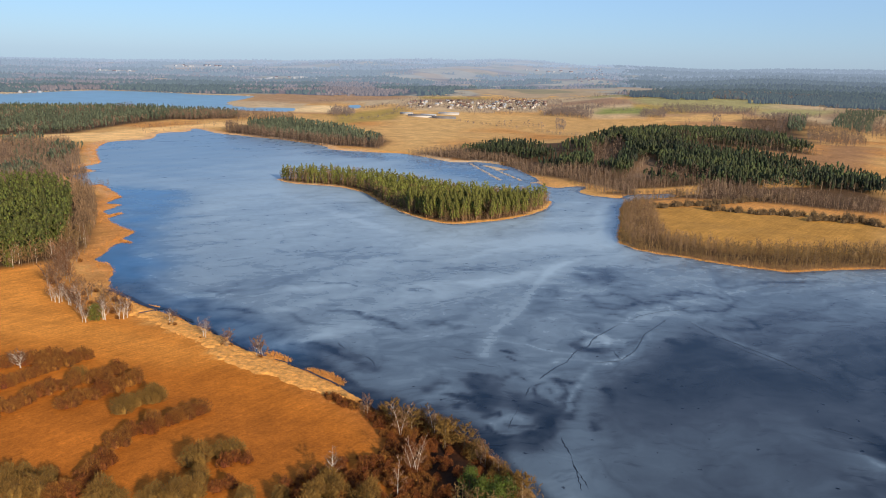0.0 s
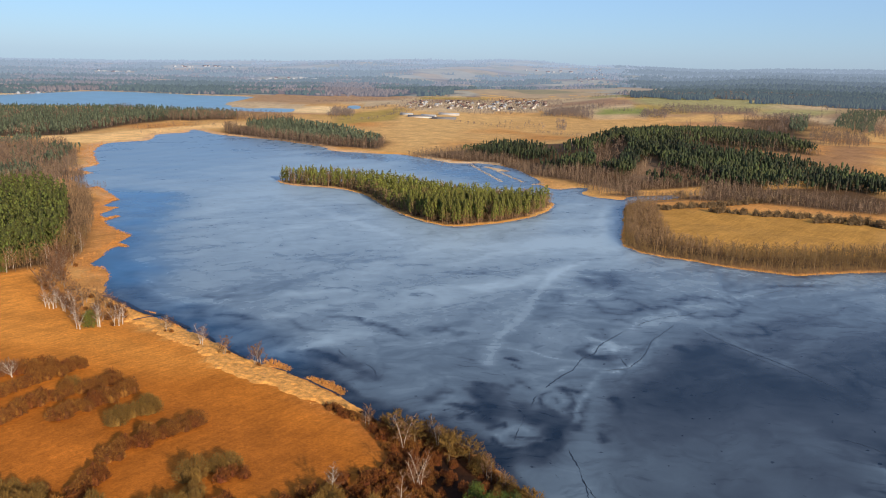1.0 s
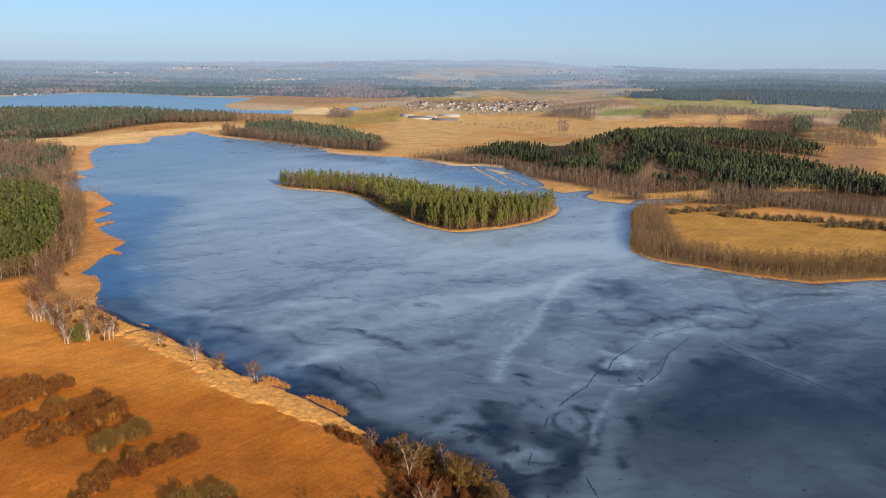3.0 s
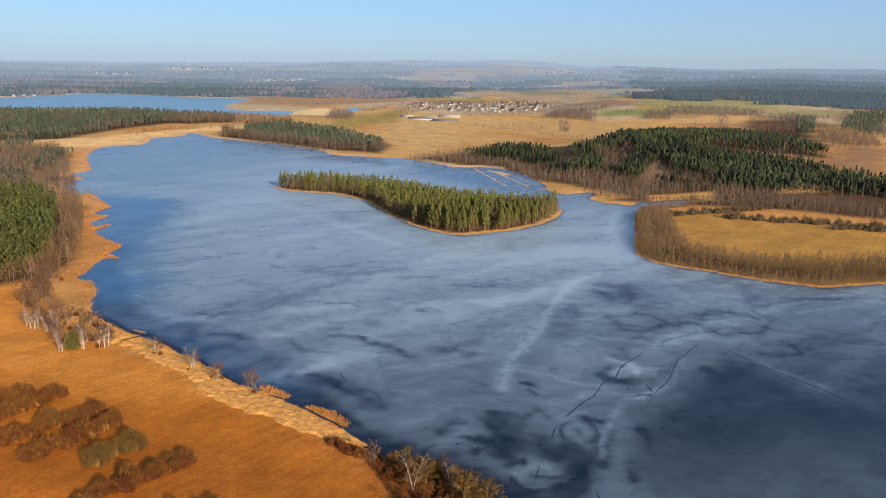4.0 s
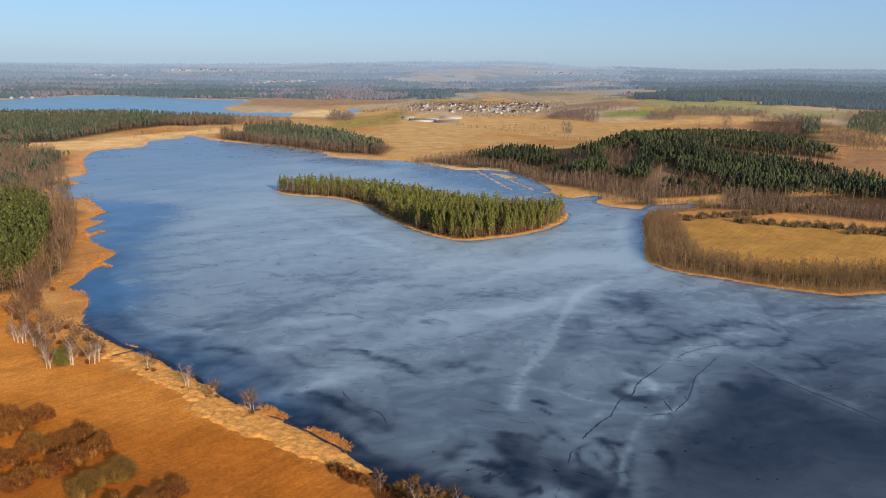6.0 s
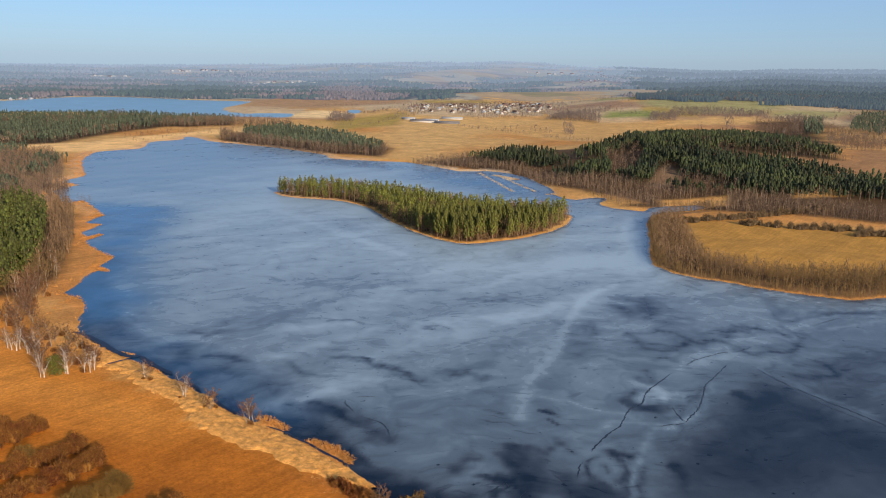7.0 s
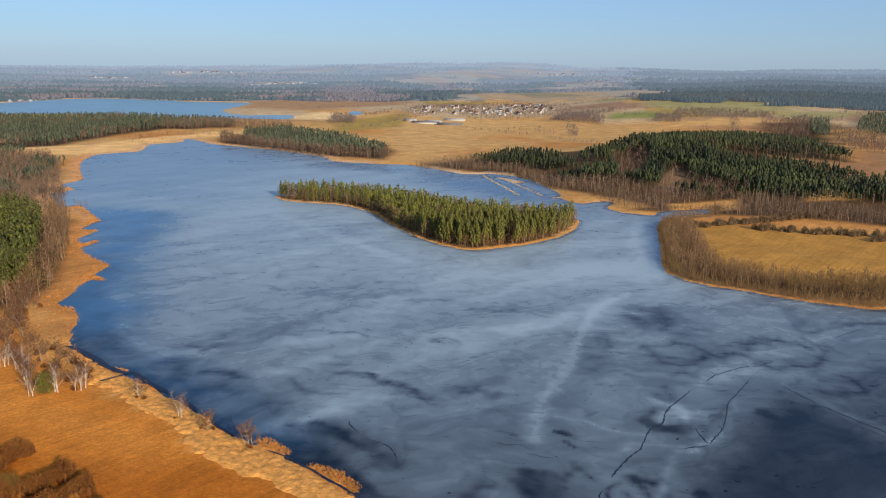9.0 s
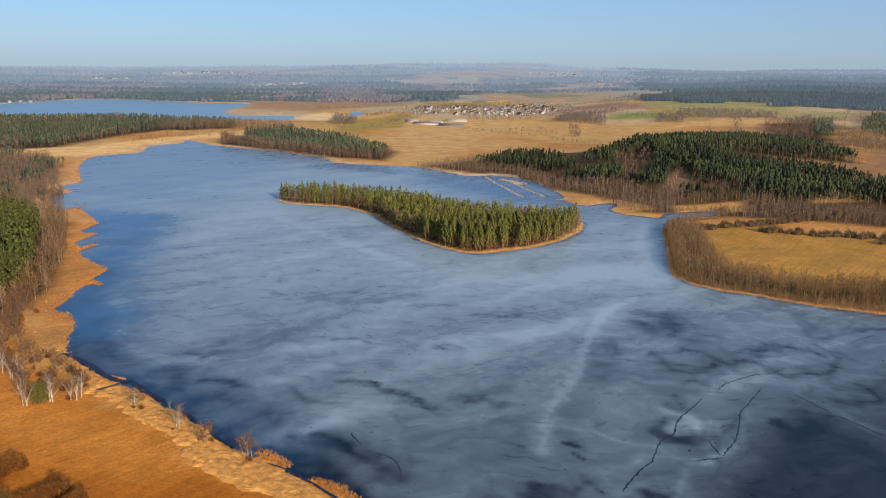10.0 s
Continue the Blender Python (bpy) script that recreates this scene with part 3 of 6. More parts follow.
tagged(reed_bank, "pale orange mat of flattened reeds on the shore", "reeds", kind="stuff")

for k, (line, wide) in enumerate(zip(LEADS, LEAD_WIDTHS)):
    pts = spline(line, 0.7, False, 0.3, 8.1 + k)
    way = np.gradient(pts, axis=0)
    side = np.stack([-way[:, 1], way[:, 0]], 1) / np.linalg.norm(way, axis=1)[:, None]
    ww = wide * (0.55 + 0.5 * np.random.RandomState(k + 9).uniform(0, 1, (len(pts), 1))) * np.clip(np.minimum(np.arange(len(pts)), np.arange(len(pts))[::-1])[:, None] / 3, 0.15, 1)
    V = np.concatenate([pts - side * ww, pts + side * ww])
    top = np.maximum(ground_height(pts[:, 0], pts[:, 1]), 0.05) + 0.28
    i = np.arange(len(pts) - 1)
    n_ = len(pts)
    lead = new("water_lead", mesh_of("water_lead", np.concatenate([V, np.tile(top, 2)[:, None]], 1), np.stack([i, i + 1, i + 1 + n_, i + n_], 1), LEAD_WATER))
    tagged(lead, "narrow dark lead of open water among shore reeds", "water", kind="structure")

# ---- ice ----
STROKES = []


def frosted(width, amount, line):
    """A pale, frosted streak on the ice."""
    STROKES.append((1, width, amount, line))


def clear(width, amount, line):
    """A dark streak of clear, thin ice."""
    STROKES.append((-1, width, amount, line))


frosted(2.2, 0.26, [(16.6, 261.4), (19.3, 275.4), (23.2, 288.5), (29.0, 303.2), (35.5, 319.6), (42.1, 342.0), (51.2, 368.3), (61.6, 388.6), (76.1, 405.8)])
frosted(9, 0.16, [(-56, 266), (-44, 278), (-30, 306), (-8, 332), (22, 354), (60, 380)])
frosted(1.4, 0.13, [(41.1, 225.3), (44.0, 233.4), (49.0, 245.2), (54.5, 255.2), (61.5, 257.7), (68.9, 264.3), (76.0, 276.2), (82.6, 289.4)])
frosted(2.5, 0.2, [(57.7, 278.0), (62.3, 283.3), (63.1, 277.0), (58.6, 272.0)])
frosted(2.5, 0.15, [(64.9, 279.6), (69.2, 279.7), (66.9, 272.3)])
frosted(3, 0.16, [(78.0, 308.3), (86.6, 316.7), (95.9, 322.2), (107.6, 333.5), (114.0, 330.1)])
frosted(2.0, 0.14, [(101.9, 304.6), (108.1, 288.5), (115.0, 275.9), (121.0, 266.7)])
frosted(5, 0.12, [(97.1, 312.2), (105.6, 309.4), (119.9, 323.2)])
frosted(1.6, 0.14, [(25.3, 275.6), (35.7, 270.0), (44.7, 264.6), (51.1, 262.6)])
frosted(7, 0.14, [(126, 345), (130, 327), (118, 301), (110, 312)])
frosted(3, 0.2, [(-126, 592), (-83, 533), (-48, 487), (-25, 457)])
frosted(16, 0.2, [(92, 429), (74, 456), (52, 439), (8, 434)])
frosted(4, 0.22, [(125.1, 588.6), (108.7, 533.0), (100.7, 487.8), (99.9, 461.0), (105.7, 442.4)])
frosted(5, 0.2, [(103, 205), (108, 196), (115, 187)])
clear(8, 0.27, [(-22, 219), (-8, 212), (5, 204), (15, 194)])
clear(1.0, 0.25, [(23.5, 265.5), (25.6, 266.6), (27.4, 262.9)])
clear(0.8, 0.35, [(23.5, 265.9), (25.6, 264.9)])
clear(0.8, 0.35, [(25.2, 260.0), (26.8, 258.0)])
clear(1.2, 0.2, [(7.7, 266.4), (10.4, 265.6), (12.1, 263.8)])
clear(1.5, 0.22, [(-56.9, 301.6), (-52.5, 293.0), (-44.9, 289.3), (-38.1, 290.8)])
clear(1.5, 0.25, [(-52.0, 267.3), (-45.8, 269.5), (-37.3, 264.6), (-29.7, 254.8)])
clear(1.2, 0.25, [(-26.1, 299.3), (-20.1, 295.3), (-16.3, 292.3)])
clear(1.6, 0.3, [(-41.7, 244.5), (-34.2, 241.9), (-24.7, 230.9)])
clear(1.0, 0.4, [(53.9, 234.6), (54.9, 231.8), (55.1, 228.9)])
clear(1.2, 0.3, [(45.3, 210.7), (46.2, 208.3), (46.1, 206.5)])
clear(1.8, 0.26, [(128.7, 348.1), (131.0, 338.3), (128.1, 328.9), (121.2, 320.5), (115.0, 318.9)])
clear(1.5, 0.2, [(103.8, 340.9), (110.5, 341.2), (123.0, 349.0), (125.5, 336.1)])
clear(2.2, 0.2, [(64.9, 335.3), (74.5, 339.6), (83.5, 339.2), (86.2, 328.8), (77.6, 323.1), (69.7, 326.3)])
clear(4.5, 0.26, [(69.7, 383.8), (77.6, 379.2), (81.2, 365.2), (72.9, 360.3), (68.4, 371.5)])
clear(2.2, 0.24, [(50.2, 275.3), (53.9, 269.4), (60.3, 270.6), (64.2, 273.4)])
clear(2.0, 0.2, [(48.7, 338.4), (53.2, 348.6), (51.9, 334.7)])
clear(2.2, 0.24, [(88.8, 327.2), (98.4, 329.4), (103.4, 322.5)])
clear(1.2, 0.3, [(86.3, 281.6), (89.7, 276.7)])
clear(3, 0.2, [(64.8, 244.7), (68.8, 235.9), (72.4, 236.0)])
clear(1.4, 0.2, [(112.1, 297.6), (118.9, 294.9), (125.9, 296.6), (127.5, 305.6), (124.5, 311.7)])
clear(2.0, 0.2, [(141.4, 390.3), (137.0, 372.6), (138.8, 363.5), (148.6, 366.3), (163.3, 367.0), (176.3, 370.0)])
clear(9, 0.16, [(-169, 401), (-140, 340), (-115, 309), (-95, 296), (-78, 280), (-60, 267)])
clear(15, 0.5, [(-235, 570), (-193, 552), (-180, 474), (-173, 414), (-165, 384)])
clear(10, 0.2, [(-226, 547), (-192, 481), (-166, 428), (-150, 379), (-131, 341)])
clear(8, 0.12, [(-73, 297), (-57, 279), (-40, 252), (-23, 229)])
clear(2.5, 0.5, [(111, 215), (116, 209), (121, 207), (124, 198)])
clear(2, 0.4, [(110, 201), (116, 199), (120, 193)])
clear(10, 0.3, [(72, 369), (85, 380), (82, 355)])
clear(24, 0.42, [(-106, 836), (-46, 810), (11, 736), (49, 679), (74, 646)])
clear(40, 0.12, [(-342, 835), (-321, 950), (-246, 970), (-161, 878)])
frosted(5, 0.22, [(120, 545), (108, 490), (99.5, 456), (101, 440)])
clear(3, 0.06, [(141.8, 613.7), (122.5, 546.7), (112.4, 510.0), (108.1, 480.4), (106.1, 464.1)])
frosted(4, 0.2, [(-56, 267), (-47, 272.5), (-37, 281), (-21, 289)])
frosted(3, 0.16, [(-66, 334), (-53, 340), (-36, 344)])
frosted(3.5, 0.2, [(-66, 304), (-54, 315), (-39, 328), (-24, 343), (1, 351), (25, 357)])
frosted(1.6, 0.2, [(57.6, 288), (62, 282), (64, 269), (61, 265)])
frosted(1.6, 0.16, [(40.6, 257.7), (51, 259.4), (59.5, 258), (70, 265)])
frosted(2.5, 0.16, [(75, 302), (85, 308.6), (95, 315), (105, 320)])
frosted(1.6, 0.2, [(107.5, 208), (110.4, 204), (112.7, 199), (115, 191.4), (117, 187.6)])
clear(6, 0.12, [(-80, 406), (-62, 395), (-46, 395), (-31, 403), (-19, 389)])
clear(2, 0.26, [(-32, 304), (-27.5, 300), (-21, 297)])
clear(1.2, 0.26, [(-43, 307), (-38, 307.5), (-30, 304.4)])
clear(1.8, 0.28, [(-22, 291.5), (-17, 290.7), (-12, 288)])
clear(3, 0.22, [(-1.7, 294), (3.2, 292.7), (8, 291)])
clear(3.5, 0.16, [(-13, 382), (-6, 390), (2, 385)])
clear(1.6, 0.26, [(4, 379), (11, 376), (22, 378)])
clear(1.6, 0.28, [(-12, 339), (-7, 342), (-2, 338)])
clear(1.3, 0.26, [(-50, 346), (-44, 348), (-36, 344)])
clear(1.8, 0.28, [(-86, 306), (-78, 305), (-72, 302)])
clear(4, 0.22, [(-42, 265.5), (-33, 261), (-25.4, 254.5), (-20, 246)])
clear(4, 0.2, [(-53, 260), (-44, 254), (-36, 247)])
clear(14, 0.5, [(-196, 572), (-214, 562), (-207, 526)])
clear(6, 0.12, [(44, 345), (47, 332), (42, 312)])
clear(1.8, 0.2, [(66, 335), (68, 320.6), (74.5, 317), (84, 325)])
clear(2, 0.24, [(103, 337), (110, 346), (118, 345), (124, 340)])
clear(1.8, 0.22, [(101, 320), (106, 317), (115, 319)])
clear(1.4, 0.24, [(135, 392), (135, 377), (131, 358)])
clear(1.2, 0.24, [(130, 354), (146, 360), (158, 366), (174, 367), (193, 372)])
clear(1.5, 0.3, [(85, 280.5), (87.6, 281.5), (89.2, 278.7)])
clear(1.5, 0.24, [(58.7, 293.4), (62.4, 288.3), (62, 299)])
clear(1.5, 0.22, [(68.5, 309.5), (73.3, 312), (75.3, 308)])
clear(1.6, 0.26, [(55.3, 282), (50.7, 273.3), (53.3, 269), (57.8, 269)])
clear(1.8, 0.4, [(110, 210.3), (113.7, 207.6), (119, 209), (121, 203), (122.6, 198)])
clear(3.2, 0.5, [(13.7, 239.0), (13.8, 229.4), (15.6, 223.1), (13.7, 218.4)])
clear(2.4, 0.2, [(11.1, 240.4), (16.4, 242.8), (21.1, 240.8), (26.5, 245.8), (27.9, 241.0)])
clear(1.3, 0.4, [(3.8, 226.7), (7.6, 228.2), (10.5, 225.1)])
clear(5.5, 0.17, [(11.5, 236), (18.9, 234.6), (23.4, 233.1), (24.7, 225.0), (27.9, 221.0)])
clear(3.3, 0.54, [(29.9, 219.9), (33.5, 219.1), (34.9, 214.8), (31.3, 206.4), (27.7, 201.1)])
clear(7, 0.14, [(20, 222), (29, 217), (31, 205), (27, 190)])
clear(1.8, 0.26, [(25.5, 219.7), (29.4, 221.1)])
clear(1.2, 0.24, [(37.9, 225.5), (40.9, 233.1), (40.5, 237.2), (38.8, 240.8)])
clear(0.8, 0.2, [(33.5, 224), (30.5, 229), (31, 235), (34.5, 238.5)])
clear(0.7, 0.16, [(36.8, 229), (36.6, 232.5), (34.5, 233.4)])
frosted(1.2, 0.1, [(32.4, 230.8), (35.5, 235.6), (38.3, 233.7), (37.9, 228.7), (34.8, 226.9), (32.6, 230.1)])
frosted(1.8, 0.16, [(18.6, 209.5), (22.6, 213.8), (25.8, 211.6), (25.6, 207.3)])
frosted(0.9, 0.16, [(15.4, 208.5), (17.6, 204), (22, 202.6), (27, 204), (28.6, 208.5)])
clear(0.9, 0.3, [(15.0, 205.9), (17.1, 202.1), (21.0, 200.9)])
clear(0.7, 0.28, [(21.0, 206.6), (24.3, 205.6), (26.6, 207.3)])
clear(0.9, 0.28, [(14.3, 211.8), (17.8, 215.3), (18.5, 212.5)])
clear(3.5, 0.2, [(-3.0, 230.4), (-0.7, 233.9), (2.0, 235.7)])
clear(6, 0.24, [(-22, 222), (-12, 216), (-3, 211), (6, 204), (12, 196)])
clear(0.5, 0.3, [(5.5, 218), (9.5, 222), (12.4, 225.4)])
clear(0.5, 0.3, [(12.2, 225), (12.8, 221.5), (13.3, 218.6)])
clear(0.5, 0.24, [(3.5, 222.5), (7, 221), (11, 219.6)])
frosted(2.6, 0.14, [(-1.5, 224.0), (3.2, 232.3), (8.1, 237.0)])
frosted(0.8, 0.09, [(43.2, 232.2), (40.0, 222.4), (36.8, 212.0), (34.0, 201.3)])
clear(1.3, 0.2, [(45.0, 232.3), (43.0, 224.1), (39.0, 212.1)])
clear(1.0, 0.2, [(41.4, 230), (38.2, 220), (35.8, 210)])
frosted(1.8, 0.07, [(63.0, 259.4), (55.0, 254.9), (48.5, 244.8), (44.2, 235.6)])
clear(1.0, 0.12, [(49.2, 273.4), (51.0, 268.9), (56.1, 267.3), (63.8, 269.5), (72.1, 276.4), (77.2, 285.6)])
frosted(3.0, 0.07, [(55.2, 275.6), (62.4, 282.3), (65.6, 280.0)])
clear(1.5, 0.26, [(37.3, 241.4), (40.3, 240.1), (45.2, 239.2)])
clear(0.9, 0.3, [(53.2, 235.0), (53.9, 231.6), (53.6, 224.5)])
clear(0.8, 0.3, [(44.8, 208.2), (45.5, 206.9), (45.4, 204.8)])
clear(11, 0.07, [(62, 361), (53, 335), (53.3, 312.3)])
clear(5, 0.36, [(-172, 433), (-164, 396), (-164, 379)])
clear(3.5, 0.2, [(-149, 376), (-138, 350), (-129, 336), (-118, 325), (-112, 321)])
frosted(4, 0.16, [(-162, 422), (-142, 376), (-127, 343), (-116, 328), (-104, 322), (-90, 323)])
clear(5, 0.1, [(-144, 406), (-132, 377), (-125, 351)])
clear(2.2, 0.3, [(-98, 330), (-92, 328), (-88, 331)])
clear(2.4, 0.26, [(-103, 314), (-99, 317), (-93.7, 307.4), (-94.0, 298.5)])
clear(3.0, 0.24, [(-83.8, 290.6), (-79.0, 294.8), (-72.8, 289.6)])
clear(1.2, 0.3, [(-81.8, 309.3), (-76.7, 305.3), (-73.3, 301.4)])
clear(7, 0.1, [(-148, 358), (-134, 334), (-117, 317), (-100, 303), (-84, 288)])
X, Y, quads = sheet(np.concatenate([steps(-400, -230, -60, -59, 3.0), np.arange(-57, 134, 1.0), steps(134, 137, 330, 680, 3.0)[1:]]),
                   np.concatenate([steps(-180, 150, 168, 169, 3.0), np.arange(172, 350, 1.0), steps(350, 352, 660, 1100, 3.0)[1:]]))
D = shore_distance(X, Y)
wet = (D < 7)[quads].any(1)
keep = np.unique(quads[wet])
renum = np.zeros(len(X), int)
renum[keep] = np.arange(len(keep))
X, Y, D = X[keep], Y[keep], D[keep]
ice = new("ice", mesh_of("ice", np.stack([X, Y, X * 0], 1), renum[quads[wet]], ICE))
tagged(ice, "blue-grey frozen lake with frost streaks and dark thin patches", "ice", kind="structure")
# paler with distance: reflected sky brightness painted in with the frost
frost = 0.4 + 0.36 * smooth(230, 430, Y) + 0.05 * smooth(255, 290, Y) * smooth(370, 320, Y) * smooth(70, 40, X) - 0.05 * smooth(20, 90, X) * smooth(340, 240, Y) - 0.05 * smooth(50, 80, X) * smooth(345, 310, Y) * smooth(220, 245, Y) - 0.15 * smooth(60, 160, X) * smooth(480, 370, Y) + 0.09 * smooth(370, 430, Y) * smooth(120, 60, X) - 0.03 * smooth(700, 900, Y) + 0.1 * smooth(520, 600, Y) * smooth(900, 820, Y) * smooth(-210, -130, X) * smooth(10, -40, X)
wx, wy = X + 2 * rolling(X, Y, 60, 31) + 1 * rolling(X, Y, 17, 32), Y + 2.5 * rolling(X, Y, 70, 33) + 1 * rolling(X, Y, 19, 34)
nx, ny = X + 0.7 * rolling(X, Y, 11, 35), Y + 1.2 * rolling(X, Y, 13, 36)
late = np.zeros(len(X))
for sign, width, amount, line in STROKES:
    sx, sy = (nx, ny) if width < 6 else (wx, wy)
    u = near_line(spline(line, 4 if width < 6 else 8), sx, sy, reach=width * 4) / width
    mark = sign * (1.0 if width < 6 else 0.95) * amount * np.exp(-u ** 1.6) * (1 + 0.3 * rolling(X, Y, max(5, 2.5 * width), 37))
    if sign > 0 and width < 6:
        late += mark
    else:
        frost += mark
# darker rim along the shores: thin ice plus bank shade painted in
frost -= 0.3 * np.exp(-((D + 1.2) / 1.8) ** 2)
frost = np.where(frost < 0.2, 0.2 * np.exp((np.minimum(frost, 0.2) - 0.2) / 0.16), frost) + 0.85 * late
frost += 0.05 * smooth(-50, -20, X) * smooth(70, 30, X) * smooth(300, 240, Y) * smooth(0.12, 0.3, frost)
frost -= 0.1 * smooth(-30, -130, X) * smooth(560, 440, Y) + 0.06 * smooth(60, 130, X) * smooth(360, 280, Y)
# a calm, newer sheet of darker ice behind a long lead
DARK_SHEET = [(101.3, 303.0), (92.1, 292.5), (81.0, 280.1), (71.8, 265.5), (62.4, 254.4), (54.5, 250.2), (48.3, 240.5), (43.0, 225.3), (37.8, 198.4), (40.1, 155.5), (88.5, 156.2), (140.9, 224.9), (119.7, 264.2), (114.0, 273.9), (107.1, 286.3)]
sheet_line = spline(DARK_SHEET, 6, True)
edge = near_line(sheet_line, nx, ny, True, 30)
calm = np.where(inside(sheet_line, nx, ny), smooth(-1, 13, edge), 0)
frost += calm * (0.05 + 0.22 * smooth(245, 190, Y) - 0.02 * rolling(X, Y, 45, 38) - 0.08 * smooth(30, 5, edge) * smooth(225, 260, Y) - frost) * 0.8
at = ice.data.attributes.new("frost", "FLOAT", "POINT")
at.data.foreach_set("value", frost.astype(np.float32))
# bluer towards the north: sky reflection painted in with the ice's own blue
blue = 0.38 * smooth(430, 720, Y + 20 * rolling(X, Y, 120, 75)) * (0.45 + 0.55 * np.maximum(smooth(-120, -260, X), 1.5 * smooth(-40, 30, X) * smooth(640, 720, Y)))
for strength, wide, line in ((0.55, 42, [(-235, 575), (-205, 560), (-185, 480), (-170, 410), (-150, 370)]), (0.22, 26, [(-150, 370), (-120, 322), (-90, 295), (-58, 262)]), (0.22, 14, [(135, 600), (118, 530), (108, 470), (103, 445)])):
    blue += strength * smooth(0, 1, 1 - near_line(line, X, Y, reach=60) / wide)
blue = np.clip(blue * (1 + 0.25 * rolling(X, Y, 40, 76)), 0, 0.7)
at = ice.data.attributes.new("ice_sky_blue", "FLOAT", "POINT")
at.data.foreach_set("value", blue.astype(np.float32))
at = ice.data.attributes.new("rough_ice", "FLOAT", "POINT")
at.data.foreach_set("value", ((1 - 0.5 * calm) * (0.62 + 0.38 * smooth(240, 380, Y))).astype(np.float32))

CRACKS = []


def cracked(width, line):
    CRACKS.append((width, line))


cracked(0.3, [(108.6, 324.5), (100.9, 319.0), (94.1, 317.0), (83.3, 310.1), (77.7, 303.6)])
cracked(0.42, [(71.2, 297.4), (64.3, 288.7), (58.3, 280.6), (55.3, 273.0), (51.3, 269.4), (48.2, 264.7), (44.9, 257.0), (39.7, 250.7), (33.7, 241.0)])
cracked(0.45, [(30.6, 235.6), (29.2, 232.2), (27.7, 227.3)])
cracked(0.35, [(92.4, 305.7), (83.5, 293.6), (78.4, 286.5), (74.8, 277.4), (70.9, 268.9), (67.4, 264.2), (64.0, 259.7)])
cracked(0.25, [(64.0, 259.7), (63.4, 264.1), (63.4, 269.8)])
cracked(0.22, [(64.4, 259.3), (59.7, 258.1), (54.9, 256.7)])
cracked(0.35, [(101.3, 303.0), (103.8, 293.8), (107.1, 286.3)])
cracked(0.55, [(107.1, 286.3), (114.0, 273.9), (119.7, 264.2), (123.9, 255.4), (128.7, 244.8)])
cracked(0.22, [(107.9, 278.6), (112.4, 270.7), (118.1, 261.3)])
cracked(0.3, [(141.1, 348.7), (148.6, 354.4), (157.6, 360.0)])
cracked(0.22, [(70.9, 268.9), (72.3, 265.5)])
cracked(0.22, [(70.4, 273.6), (70.8, 270.0), (70.8, 265.4)])
cracked(0.2, [(80.8, 292.1), (85.6, 293.1), (88.1, 292.4)])
cracked(0.3, [(34.9, 200.8), (35.4, 195.4), (35.9, 190.8), (35.9, 188.1)])
cracked(0.25, [(35.9, 188.1), (35.8, 183.9), (36.2, 181.1), (35.8, 176.1), (35.6, 172.7)])
cracked(0.2, [(35.9, 188.1), (36.1, 183.4), (37.1, 177.9), (37.7, 173.6)])
cracked(0.2, [(35.9, 188.1), (37.5, 186.9)])
cracked(0.3, [(10.0, 225.1), (7.8, 222.3), (5.2, 219.9), (3.4, 218.7)])
cracked(0.3, [(10.0, 225.1), (10.6, 221.5)])
cracked(0.3, [(12.6, 217.2), (13.8, 219.5), (15.1, 221.3)])
cracked(0.3, [(20.6, 204.7), (21.6, 208.3), (22.8, 212.6)])
cracked(0.2, [(23.0, 213.3), (24.4, 217.2), (25.5, 220.5)])
cracked(0.2, [(19.7, 206.8), (22.6, 205.4), (24.8, 205.6)])
cracked(0.35, [(29.1, 187.5), (29.6, 186.0), (30.2, 184.9)])
cracked(0.2, [(21.5, 229.3), (23.4, 226.5), (24.9, 223.2)])
cracked(0.2, [(63.2, 268.9), (63.8, 262.4), (65.1, 258.9)])
cracked(0.2, [(55.5, 256.5), (59.8, 257.7), (65.2, 259.2)])
cracked(0.35, [(-35.1, 271.7), (-34.2, 268.4), (-31.4, 263.5)])
cracked(0.3, [(-29.8, 260.7), (-27.1, 259.1), (-23.7, 257.1), (-20.9, 252.8), (-19.8, 247.3)])
cracked(0.3, [(-40.6, 270.8), (-39.1, 271.8)])
cracked(0.25, [(-31.8, 273.2), (-29.3, 274.3), (-25.3, 274.6)])
cracked(0.4, [(-27.2, 251.3), (-25.5, 249.8)])
cracked(0.3, [(111, 210), (116, 207), (123, 199)])
for k, (w, line) in enumerate(CRACKS):
    pts = spline(line, 0.8, False, 0.3, 4.4 + k)
    pts[1:-1] += np.random.RandomState(k + 50).uniform(-0.22, 0.22, (len(pts) - 2, 2))
    way = np.gradient(pts, axis=0)
    side = np.stack([-way[:, 1], way[:, 0]], 1) / np.linalg.norm(way, axis=1)[:, None]
    ww = w * 0.6 * (0.35 + np.random.RandomState(k).uniform(0, 1.0, (len(pts), 1))) * np.clip(np.minimum(np.arange(len(pts)), np.arange(len(pts))[::-1])[:, None] / 4, 0.05, 1)
    V = np.concatenate([pts - side * ww, pts + side * ww])
    n_ = len(pts)
    i = np.arange(n_ - 1)
    crack = part("crack", mesh_of("crack", np.concatenate([V, np.full((2 * n_, 1), 0.02)], 1), np.stack([i, i + 1, i + 1 + n_, i + n_], 1), CRACK), ice, "dark jagged crack in the ice")

X, Y, quads = sheet(np.arange(-1120, -120, 20.0), np.arange(1380, 2080, 20.0))
water = new("water", mesh_of("water", np.stack([X, Y, X * 0], 1), quads, WATER))
